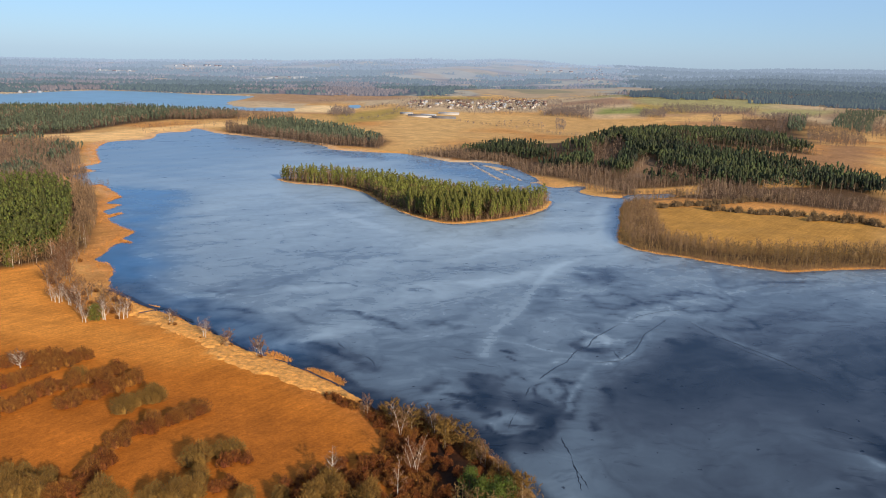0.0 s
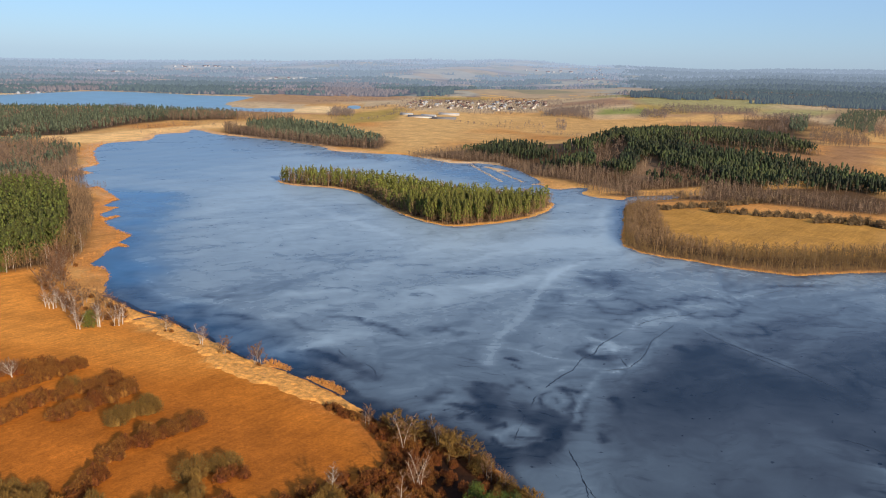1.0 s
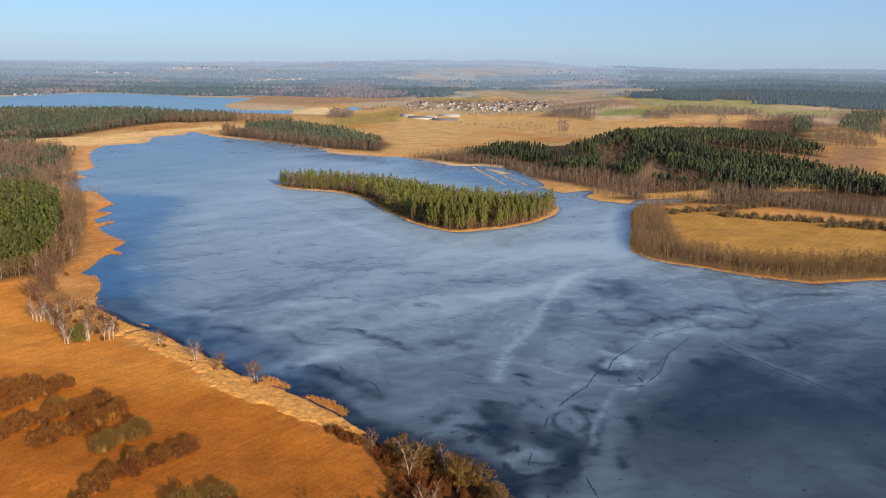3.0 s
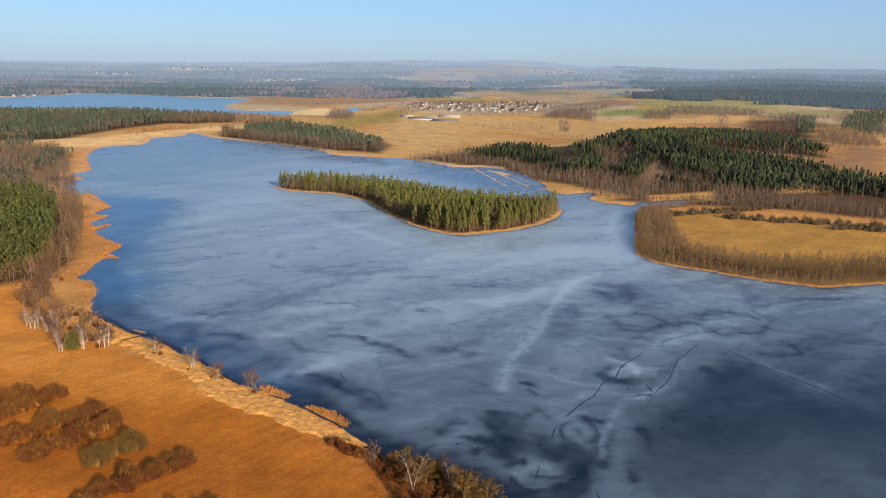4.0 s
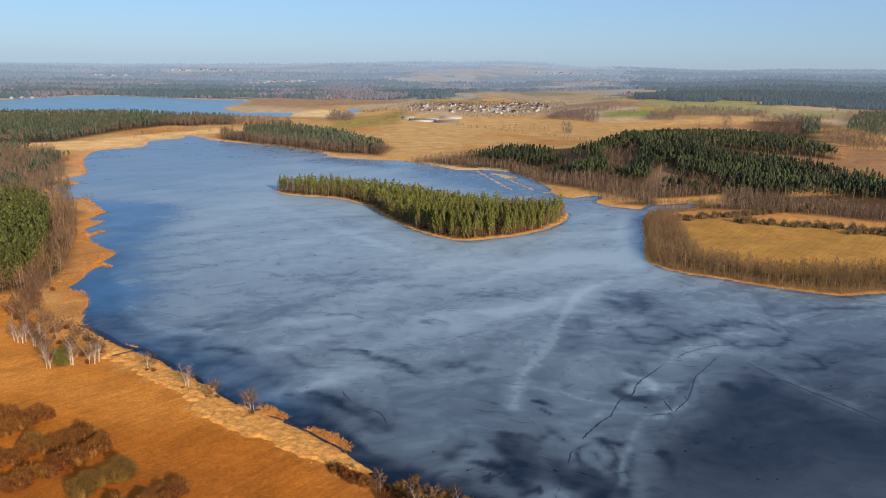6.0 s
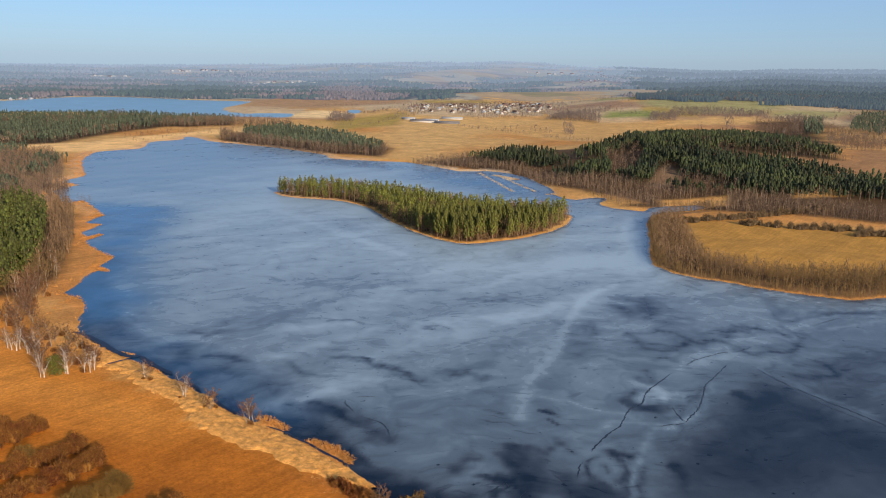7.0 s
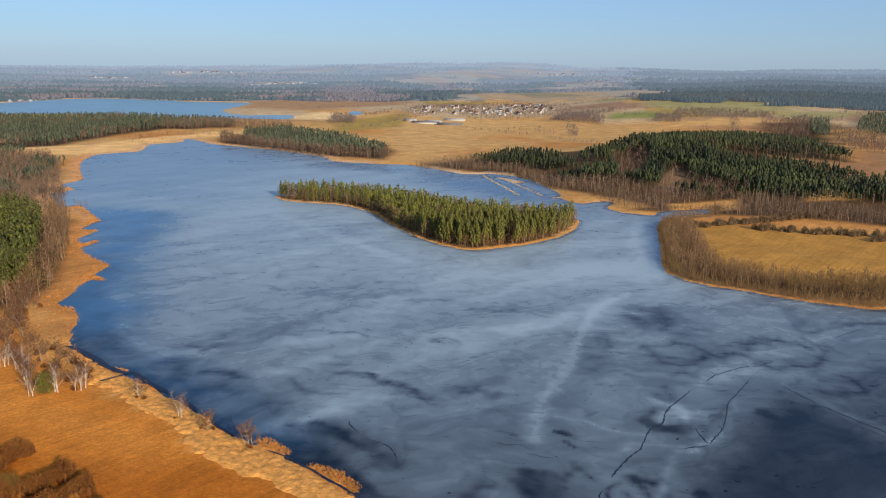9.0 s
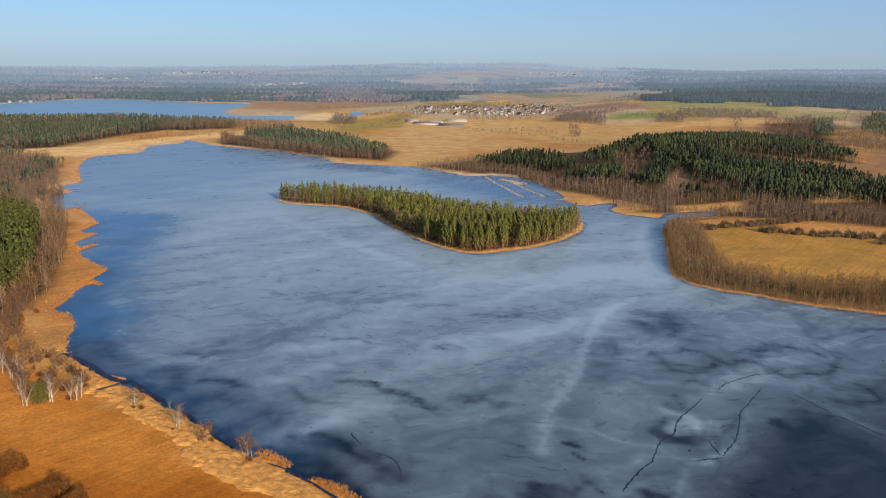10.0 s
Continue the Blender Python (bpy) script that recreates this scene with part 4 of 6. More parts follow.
tagged(water, "open blue water of a second lake", "lake", kind="structure")


# ---- plant shapes ----
def tube(line, radii, sides=5):
    """A tapered round stem along a line: vertices and triangles."""
    V, F = [], []
    for i, (p, r) in enumerate(zip(line, radii)):
        p = Vector(p)
        q = Vector(line[min(i + 1, len(line) - 1)]) - Vector(line[max(i - 1, 0)])
        q.normalize()
        a = q.orthogonal().normalized()
        b = q.cross(a)
        for k in range(sides):
            w = 2 * math.pi * k / sides
            V.append(p + (a * math.cos(w) + b * math.sin(w)) * r)
    for i in range(len(line) - 1):
        for k in range(sides):
            a, b = i * sides + k, i * sides + (k + 1) % sides
            F += [(a, b, b + sides), (a, b + sides, a + sides)]
    return V, F


def joined(pieces):
    V, F = [], []
    for v, f in pieces:
        k = len(V)
        V += [tuple(x) for x in v]
        F += [tuple(i + k for i in t) for t in f]
    return np.array(V, float), np.array(F, int)


def tuft(g, centre, size, count, flat=0.7, leaf=1.0):
    """A clump of small leaf-like triangles."""
    V, F = [], []
    for _ in range(count):
        c = Vector(centre) + Vector((g.normal(), g.normal(), g.normal() * flat)) * size * 0.45
        a, b = Vector(g.normal(size=3)).normalized(), Vector(g.normal(size=3)).normalized()
        s = size * leaf * g.uniform(0.35, 0.65)
        k = len(V)
        V += [c + a * s, c - a * s * 0.6 + b * s * 0.5, c - a * s * 0.6 - b * s * 0.6]
        F.append((k, k + 1, k + 2))
    return V, F


def blob(seed, tall, wide, sides=5):
    """A rounded, uneven crown for woods far off: two rings and a top."""
    g = np.random.RandomState(seed)
    V = []
    for z, r in ((0.1, 0.85), (0.62, 0.8)):
        V += [Vector((math.cos(6.283 * k / sides + z) * wide * r * g.uniform(0.7, 1.25), math.sin(6.283 * k / sides + z) * wide * r * g.uniform(0.7, 1.25), tall * (z + g.uniform(-0.12, 0.12)))) for k in range(sides)]
    V.append(Vector((g.uniform(-0.2, 0.2) * wide, g.uniform(-0.2, 0.2) * wide, tall)))
    F = []
    for k in range(sides):
        a, b = k, (k + 1) % sides
        F += [(a, b, sides + b), (a, sides + b, sides + a), (sides + a, sides + b, 2 * sides)]
    return V, F


def pine(seed, tall=16.0, share=0.5, clumps=16, leaves=8, wide=2.0, core=True):
    """A pine: a bare stem with a few boughs, and a crown of rounded, uneven clumps over its upper share."""
    g = np.random.RandomState(seed)
    lean = g.uniform(-0.5, 0.5, 2)
    top = lambda u: (lean[0] * u * u, lean[1] * u * u, tall * u)
    stem = [tube([top(u) for u in (0, 0.3, 0.65, 0.97)], (0.24, 0.19, 0.13, 0.03), 5)]
    crown = []
    for k in range(clumps):
        u = 1 - share * (k + g.uniform(0, 1)) / clumps
        reach = wide * min(1, (1.03 - u) / share * 1.9) * g.uniform(0.3, 0.95)
        w = k * 2.4 + g.uniform(-0.5, 0.5)
        size = g.uniform(0.85, 1.3) * (1.0 if u < 0.9 else 0.75)
        b = Vector(top(u)) + Vector((math.cos(w) * reach, math.sin(w) * reach, 0.12 * reach - 0.9))
        if k % 3 == 0:
            stem.append(tube([top(u - 0.05), b], (0.06, 0.02), 3))
        if core:
            V, F = blob(seed * 31 + k, size * 1.3, size * 0.78, 4)
            crown.append(([v + b for v in V], F))
        crown.append(tuft(g, b + Vector((0, 0, size * 0.7)), size * 1.5, leaves, 0.7, 0.34))
    return joined(stem), joined(crown)


def bare_tree(seed, tall=15.0, limbs=9, subs=5, twigs=7, wide=0.3, thick=0.2, first=0.25, twig_w=0.05, rise=0.9, stems=1, limb=1.0):
    """A leafless tree: a stem with limbs, boughs off the limbs, and fine twigs."""
    g = np.random.RandomState(seed)
    wood, fine, k = [], [], 0
    for s in range(stems):
        base = Vector((0, 0, 0)) if stems == 1 else Vector((g.uniform(-0.2, 0.2), g.uniform(-0.2, 0.2), 0))
        lean = Vector((g.uniform(-1, 1), g.uniform(-1, 1), 0)) * tall * (0.04 if stems == 1 else 0.36)
        top = lambda u: base + lean * u ** 1.5 + Vector((0, 0, tall * u))
        wood.append(tube([top(u) for u in (0, 0.25, 0.5, 0.75, 1)], [thick * q for q in (1.1, 0.85, 0.6, 0.35, 0.06)], 5))
        for i in range(limbs):
            u = first + (0.97 - first) * (i + g.uniform(0, 1)) / limbs
            w = i * 2.4 + g.uniform(-0.6, 0.6)
            reach = tall * wide * (1.1 - 0.75 * u) * g.uniform(0.7, 1.15)
            out = Vector((math.cos(w), math.sin(w), rise * g.uniform(0.8, 1.3)))
            a, e = top(u), top(u) + out * reach
            mid = (a + e) / 2 - Vector((0, 0, reach * 0.08))
            wood.append(tube([a, mid, e], [thick * limb * q for q in (0.26, 0.16, 0.05)], 3))
            for j in range(subs):
                v = 0.3 + 0.7 * (j + g.uniform(0, 1)) / subs
                p = a.lerp(e, v)
                way = (out.normalized() + Vector(g.normal(size=3)) * 0.55).normalized()
                q = p + way * reach * g.uniform(0.35, 0.6)
                sd = way.orthogonal().normalized() * thick * 0.22
                fine.append(([p - sd, p + sd, q], [(0, 1, 2)]))
                V, F = [], []
                for h in range(twigs):
                    r = p.lerp(q, g.uniform(0.15, 1))
                    tw = (way + Vector(g.normal(size=3)) * 0.6 + Vector((0, 0, 0.25))).normalized()
                    end = r + tw * reach * g.uniform(0.25, 0.5)
                    side = tw.orthogonal().normalized() * twig_w
                    n = len(V)
                    V += [r - side, r + side, end]
                    F.append((n, n + 1, n + 2))
                fine.append((V, F))
    return joined(wood), joined(fine)


def bush(seed, tall, wide, twigs, length, width, stems=10, lumps=5):
    """A rounded bush: stems fanning from the root, and fine twigs over a dense, lumpy heart."""
    g = np.random.RandomState(seed)
    heads = [(g.uniform(0, 6.283), g.uniform(0.15, 1.0), g.uniform(0.5, 0.8)) for _ in range(lumps)]
    wood, V, F = [], [], []
    for i in range(stems):
        w, c = g.uniform(0, 6.283), g.uniform(0.2, 1)
        e = Vector((math.cos(w) * wide * (1 - c * c) ** 0.5 * 0.85, math.sin(w) * wide * (1 - c * c) ** 0.5 * 0.85, tall * c * 0.85))
        wood.append(tube([Vector((0, 0, 0)), e * 0.5 + Vector((0, 0, tall * 0.08)), e], (0.07, 0.045, 0.012), 3))
    for i in range(twigs):
        w, c = g.uniform(0, 6.283), g.uniform(0.03, 1) ** 0.8
        d = Vector((math.cos(w) * (1 - c * c) ** 0.5, math.sin(w) * (1 - c * c) ** 0.5, c))
        r = 0.72
        for hw, hc, hr in heads:
            h = Vector((math.cos(hw) * (1 - hc * hc) ** 0.5, math.sin(hw) * (1 - hc * hc) ** 0.5, hc))
            r = max(r, 1.05 - (1 - d.dot(h)) * 2.2 * hr) if d.dot(h) > 0.5 else r
        p = Vector((d.x * wide, d.y * wide, d.z * tall)) * r * g.uniform(0.6, 0.93)
        way = (d + Vector(g.normal(size=3)) * 0.45 + Vector((0, 0, 0.35))).normalized()
        side = way.cross(Vector(g.normal(size=3))).normalized() * width * g.uniform(0.6, 1.2)
        k = len(V)
        V += [p - side, p + side, p + way * length * g.uniform(0.6, 1.2)]
        F.append((k, k + 1, k + 2))
    # solid lumps added inside, to stop light passing between the twigs
    cores = [blob(seed * 13, tall * 0.55, wide * 0.5, 7)]
    for q, (hw, hc, hr) in enumerate(heads):
        at_ = Vector((math.cos(hw) * wide * 0.3, math.sin(hw) * wide * 0.3, 0.0))
        cv, cf = blob(seed * 13 + q + 1, tall * (0.35 + 0.25 * hc), wide * 0.28, 5)
        cores.append(([v + at_ for v in cv], cf))
    return joined(wood), joined([(V, F)] + cores)


def plant_kind(name, shape, wood_mat, fine_mat, wood_name="trunk", fine_name="crown"):
    (v1, f1), (v2, f2) = shape
    return wood_name, mesh_of(name + "_" + wood_name, v1, f1, wood_mat), fine_name, mesh_of(name + "_" + fine_name, v2, f2, fine_mat)


def plant(name, kinds, places, label, category, group, seed, low=0.8, high=1.2, sink=0.1):
    """Separate plants at the given places, each an Empty with its wood and its crown."""
    g = np.random.RandomState(seed)
    if not len(places):
        return
    zs = ground_height(places[:, 0], places[:, 1])
    for (x, y), z in zip(places, zs):
        wn_, wm, fn_, fm = kinds[g.randint(len(kinds))]
        root = new(name)
        s = g.uniform(low, high)
        root.matrix_world = pose(x, y, max(z, 0.05) - sink, 0, 0, g.uniform(0, 360)) @ Matrix.Diagonal((s * g.uniform(0.9, 1.1), s * g.uniform(0.9, 1.1), s, 1))
        tagged(root, label, category, group)
        part(wn_, wm, root), part(fn_, fm, root)


def stamp(name, shapes, places, mat, label, category, seed, low=0.8, high=1.2, kind="stuff"):
    """Many plants joined into one mesh."""
    g = np.random.RandomState(seed)
    zs = ground_height(places[:, 0], places[:, 1])
    which = g.randint(len(shapes), size=len(places))
    V, F, base = [], [], 0
    for k, (tv, tf) in enumerate(shapes):
        m = which == k
        c = int(m.sum())
        if not c:
            continue
        w, s = g.uniform(0, 6.283, c), g.uniform(low, high, c)
        ca, sa = np.cos(w)[:, None], np.sin(w)[:, None]
        x = (tv[None, :, 0] * ca - tv[None, :, 1] * sa) * s[:, None] + places[m][:, :1]
        y = (tv[None, :, 0] * sa + tv[None, :, 1] * ca) * s[:, None] + places[m][:, 1:2]
        z = tv[None, :, 2] * (s * g.uniform(0.88, 1.12, c))[:, None] + zs[m][:, None] - 0.1
        V.append(np.stack([x, y, z], -1).reshape(-1, 3))
        F.append((tf[None] + (np.arange(c) * len(tv))[:, None, None] + base).reshape(-1, 3))
        base += c * len(tv)
    ob = new(name, mesh_of(name, np.concatenate(V), np.concatenate(F), mat))
    return tagged(ob, label, category, kind=kind)


def fuzzy(seed, tall, wide, low, count, size, up=1.0):
    """A loose crown of leaf-like triangles for trees far off."""
    g = np.random.RandomState(seed)
    V, F = [], []
    for i in range(count):
        u = g.uniform(low, 1)
        r = wide * math.sqrt(g.uniform(0, 1)) * math.sin(math.pi * min(1, 0.12 + 0.9 * (1 - (u - low) / (1 - low)) ** 0.8 * 0.85))
        w = g.uniform(0, 6.283)
        c = Vector((math.cos(w) * r, math.sin(w) * r, tall * u))
        a = Vector((g.normal() * 0.5, g.normal() * 0.5, up)).normalized()
        b = Vector(g.normal(size=3)).normalized()
        k = len(V)
        V += [c + a * size, c - a * size * 0.7 + b * size * 0.55, c - a * size * 0.7 - b * size * 0.55]
        F.append((k, k + 1, k + 2))
    return V, F


def spire(seed, tall, wide, low, tiers=3, sides=5):
    """A ragged conifer for woods far off: stacked uneven skirts."""
    g = np.random.RandomState(seed)
    pieces = []
    for i in range(tiers):
        z0, z1 = tall * (low + (1 - low) * i / tiers * 0.85), tall * (low + (1 - low) * min(1, (i + 1.5) / tiers))
        r = wide * (1 - 0.75 * i / tiers)
        ring = [Vector((math.cos(6.283 * k / sides + i) * r * g.uniform(0.6, 1.25), math.sin(6.283 * k / sides + i) * r * g.uniform(0.6, 1.25), z0 + g.uniform(-0.5, 0.5))) for k in range(sides)]
        pieces.append((ring + [Vector((g.uniform(-0.3, 0.3), g.uniform(-0.3, 0.3), z1))], [(k, (k + 1) % sides, sides) for k in range(sides)]))
    return pieces


def slim_tree(seed, tall=12.0, wide=2.5, count=42, low=0.25, girth=1.0, stem=0.2):
    """A leafless tree for woods far off: a stem and bundles of upright twigs."""
    g = np.random.RandomState(seed)
    V, F = [], []
    for i in range(count):
        u = g.uniform(low, 0.9)
        r = wide * math.sqrt(g.uniform(0, 1)) * (1.15 - 0.7 * u)
        w = g.uniform(0, 6.283)
        c = Vector((math.cos(w) * r, math.sin(w) * r, tall * u))
        up = Vector((math.cos(w) * 0.3, math.sin(w) * 0.3, 1)) * tall * g.uniform(0.1, 0.2)
        up = up + Vector((g.normal(), g.normal(), 0)) * 0.55
        s = Vector((g.normal(), g.normal(), 0)).normalized() * g.uniform(0.07, 0.16) * girth
        k = len(V)
        V += [c - s, c + s, c + up]
        F.append((k, k + 1, k + 2))
    return joined([tube([(0, 0, 0), (0.1, 0.1, tall * 0.85)], (stem, stem * 0.3), 3), (V, F)])


PINES = [plant_kind("pine", pine(k, 15.2, 0.76, 30, 9, 2.1), BARK, NEEDLES) for k in range(5)]
WEST_PINES = [plant_kind("west_pine", pine(5 + k, 14.5, 0.88, 34, 10, 2.1), BARK, WEST_NEEDLES) for k in range(3)]
BARES = [plant_kind("bare_tree", bare_tree(20 + k, 11.8, 12, 5, 8, 0.23, 0.11, 0.16, 0.05, 0.85), GREY_BARK, TWIGS) for k in range(4)]
BIRCHES = [plant_kind("birch", bare_tree(40 + k, 11, 13, 5, 12, 0.22, 0.1, 0.14, 0.045, 1.1, 1 + k % 2), BIRCH, RED_TWIGS) for k in range(4)]
WILLOWS = [plant_kind("willow", bare_tree(60 + k, 7.0, 14, 8, 16, 0.5, 0.18, 0.05, 0.05, 0.9), GREY_BARK, OLIVE_TWIGS) for k in range(3)]
SHRUBS = [plant_kind("shrub", bush(80 + k, 3.4, 2.3, 760, 0.55, 0.066), SHRUB_BARK, SHRUB_TWIGS, "branch", "crown") for k in range(4)]
RUSTY_SHRUBS = [plant_kind("rusty_shrub", bush(90 + k, 3.2, 2.2, 640, 0.5, 0.082), SHRUB_BARK, RUST, "branch", "crown") for k in range(3)]
WHITE_TREES = [plant_kind("white_tree", bare_tree(47 + k, 8.2, 9, 5, 4, 0.32, 0.075, 0.16, 0.03, 1.0, 3, 2.0), BIRCH, COPSE_TWIGS) for k in range(2)]
REDDISH = [plant_kind("red_birch", bare_tree(50 + k, 8, 14, 6, 12, 0.22, 0.08, 0.06, 0.055, 1.3), PALE_BARK, RED_TWIGS) for k in range(2)]

SHORE_BIRCHES = [plant_kind("shore_birch", bare_tree(140 + k, 8.5, 9, 5, 9, 0.32, 0.08, 0.1, 0.05, 1.1, 2, 1.2), PALE_BARK, COPSE_TWIGS) for k in range(3)]
HEDGE_DOMES = [plant_kind("hedge_bush", bush(120 + k, 5.0, 3.0, 700, 0.9, 0.06, 12, 6), SHRUB_BARK, HEDGE_TWIGS, "branch", "crown") for k in range(3)]
DOMES = [plant_kind("dome_willow", bush(110 + k, 6.2, 4.2, 2300, 0.85, 0.05, 20, 6), SHRUB_BARK, OLIVE_TWIGS, "branch", "crown") for k in range(3)]


def conifer(seed, tall=14.0, wide=1.7, low=0.25, tiers=4):
    """A conifer seen from afar: ragged skirts round a thin stem, with a few loose boughs."""
    return joined(spire(seed, tall, wide, low, tiers, 5) + [tube([(0, 0, 0), (0, 0, tall * (low + 0.1))], (0.16, 0.12), 3), fuzzy(seed + 50, tall * 0.98, wide * 1.1, low + 0.05, 7, 0.42, 0.5)])


def crowned(seed, tall=14.0, wide=1.8):
    """A pine seen from afar: a bare stem under a head of uneven clumps."""
    g = np.random.RandomState(seed)
    heads = []
    for k in range(2):
        V, F = blob(seed * 7 + k, tall * g.uniform(0.2, 0.3), wide * g.uniform(0.5, 0.8), 4)
        at_ = Vector((g.uniform(-0.5, 0.5) * wide, g.uniform(-0.5, 0.5) * wide, tall * (0.5 + 0.18 * k)))
        heads.append(([v + at_ for v in V], F))
    return joined(heads + [tube([(0, 0, 0), (0, 0, tall * 0.6)], (0.17, 0.12), 3), fuzzy(seed + 70, tall, wide * 1.2, 0.45, 4, 0.5, 0.4)])


FAR_SHAPES = [joined([blob(k, 11.0, 5.6)]) for k in range(6)]
SPRUCE_SHAPES = [conifer(k, 13.5, 2.0, 0.2, 4) for k in range(3)] + [crowned(3 + k, 12.5, 2.1) for k in range(5)]
MID_SHAPES = [crowned(10 + k, 12.5, 2.0) for k in range(7)] + [conifer(20, 13, 1.7, 0.3, 3)]
WEST_SHAPES = [joined(list(pine(70 + k, 14.5, 0.55, 7, 5, 1.7))) for k in range(5)]
ISLE_SHAPES = [joined(list(pine(60 + k, 14.6, 0.8, 12, 4, 2.2))) for k in range(6)]
FAR_BARE = [joined([fuzzy(30 + k, 10.5, 2.6, 0.3, 3, 1.0), blob(30 + k, 8, 4.2)]) for k in range(6)]
COPSE = [slim_tree(170 + k, 10, 2.6, 22, 0.1, 2.6) for k in range(5)]
MID_BARE = [slim_tree(70 + k) for k in range(5)]
STEMS = [slim_tree(76 + k, 12.5, 1.7, 20, 0.35, 1.0, 0.3) for k in range(5)]

# ---- island ----
isle = np.array(ISLE)
core = scatter(isle, 3.6, 1, lambda x, y: near_line(isle, x, y, True) > 2.4)
birchy = rolling(core[:, 0], core[:, 1], 34, 81) < -0.85
glade = core[birchy]
core = core[~birchy]
front = core[np.argsort(core[:, 1] - 0.25 * core[:, 0])]
plant("pine_tree", PINES, front[:190], "tall green pine with bare stem on the island", "tree", "pines on the island", 2, 0.76, 1.06)
stamp("pine_wood", ISLE_SHAPES, front[190:], NEEDLES, "green pine crowns along the far island shore", "wood", 3, 0.66, 0.92)
stamp("bare_wood", MID_BARE, np.concatenate([glade, glade + 1.6]), MID_TWIGS, "leafless birches in gaps among the island pines", "wood", 4, 0.75, 1.0)
p = scatter(isle, 3.0, 8, lambda x, y: near_line(isle, x, y, True) > 1.6)
stamp("undergrowth", [slim_tree(75 + k, 11, 2.8, 18, 0.1) for k in range(4)], p, MID_TWIGS, "leafless brown undergrowth beneath the island pines", "undergrowth", 9, 0.28, 0.5)
edge = scatter(isle, 2.6, 5, lambda x, y: (near_line(isle, x, y, True) > 1.8) & (near_line(isle, x, y, True) < 7))
edge = edge[np.argsort(edge[:, 1] - 0.25 * edge[:, 0])]
plant("bare_tree", BARES, edge[:80], "slender leafless tree on the island shore", "tree", "bare trees on the island", 6, 0.4, 0.75)
stamp("bare_wood", MID_BARE, edge[80:], MID_TWIGS, "leafless scrub on the far island shore", "wood", 7, 0.5, 0.95)

# ---- west wood ----
WEST_WOOD = [(-250, 330), (-201, 355), (-192, 373), (-194, 399), (-211, 453), (-254, 543), (-291, 566), (-396, 534)]
p = scatter(WEST_WOOD, 4.2, 11)
p = p[np.argsort(np.abs(p[:, 0] + 190) + 0.6 * np.abs(p[:, 1] - 400))]
plant("pine_tree", WEST_PINES, p[:90], "dense green pine at the wood's edge", "tree", "pines of the west wood", 12, 0.75, 1.15)
stamp("pine_wood", WEST_SHAPES, p[90:], WEST_NEEDLES, "dense green pine wood", "wood", 13, 0.7, 1.2)
fringe = scatter([(-209, 341), (-186, 357), (-181, 374), (-176, 386), (-198, 455), (-238, 546), (-269, 591), (-253, 543), (-209, 454), (-191, 393), (-192, 369), (-215, 352)], 3.7, 14)
fringe = fringe[np.argsort(fringe[:, 1])]
plant("bare_tree", BARES + BIRCHES[:1], fringe[:80], "leafless grey-brown tree fringing the pine wood", "tree", "bare trees by the west wood", 15, 0.65, 0.95)
stamp("bare_wood", MID_BARE, fringe[80:], MID_TWIGS, "leafless grey-brown trees along the pine wood", "wood", 15, 0.75, 1.0)
p = scatter([(-154.7, 306.1), (-167.0, 328.3), (-178.0, 360.6), (-186.6, 384.4), (-179.4, 388.8), (-169.1, 364.7), (-160.5, 337.3), (-149.2, 324.3), (-137.0, 317.4), (-122.9, 308.5), (-117.0, 295.0), (-119.9, 286.2), (-131.1, 283.3), (-144.8, 299.8)], 4.6, 20)
plant("birch_tree", SHORE_BIRCHES, p[p[:, 1] > 328], "leafless brown birch in a copse on the shore", "tree", "birches on the shore", 20, 0.75, 1.1)
plant("birch_tree", SHORE_BIRCHES, p[p[:, 1] <= 328][::2], "small leafless brown birch in a copse on the shore", "tree", "birches on the shore", 23, 0.65, 0.95)
plant("shrub", SHRUBS, p[::3] + 1.2, "brown leafless shrub beneath the birches", "shrub", "shrubs in the copse", 22, 0.5, 0.9)
p = np.array([(-154.6, 307.4), (-152.6, 305.8), (-150.6, 305.3), (-150.3, 307.0), (-146.0, 303.2), (-144.5, 302.2), (-131.3, 282.3), (-130.3, 282.4), (-125.3, 285.8), (-124.1, 285.5), (-119.6, 287.3), (-118.1, 287.4), (-117.7, 289.5), (-141.3, 300.1), (-138.0, 295.8)])
plant("birch_tree", WHITE_TREES, p, "leafless birch with white spreading stems in dry grass", "tree", "birches on the shore", 16, 0.85, 1.1)
p = np.array([(-99.3, 283.5), (-98.1, 283.1)] + [(-83.2, 270.8), (-82.1, 269.9), (-72.8, 261.5), (-72.0, 261.5), (-60.3, 253.7), (-59.5, 254.3), (-58.7, 255.0)])
plant("birch_tree", WHITE_TREES + SHORE_BIRCHES, p, "small many-stemmed leafless birch on the reed bank", "tree", "birches on the shore", 17, 0.62, 0.9)
plant("shrub", SHRUBS, np.array([(-99.3, 282.4), (-97.1, 282.0)] + [(-83.6, 268.9), (-74.6, 263.1), (-71.4, 263.3), (-58.9, 253.0)]), "small brown shrub on the reed bank", "shrub", "shrubs on the reed bank", 17, 0.35, 0.6)
plant("rusty_shrub", RUSTY_SHRUBS + SHRUBS[:2], np.array([(-32.3, 222.5), (-30.3, 221.3), (-28.4, 219.5), (-26.7, 219.0), (-24.9, 217.2), (-31.2, 220.0), (-27.6, 217.1), (-25.8, 215.4), (-23.5, 214.3)]), "low olive-brown shrub at the water's edge", "shrub", "shrubs on the reed bank", 18, 0.5, 0.85)
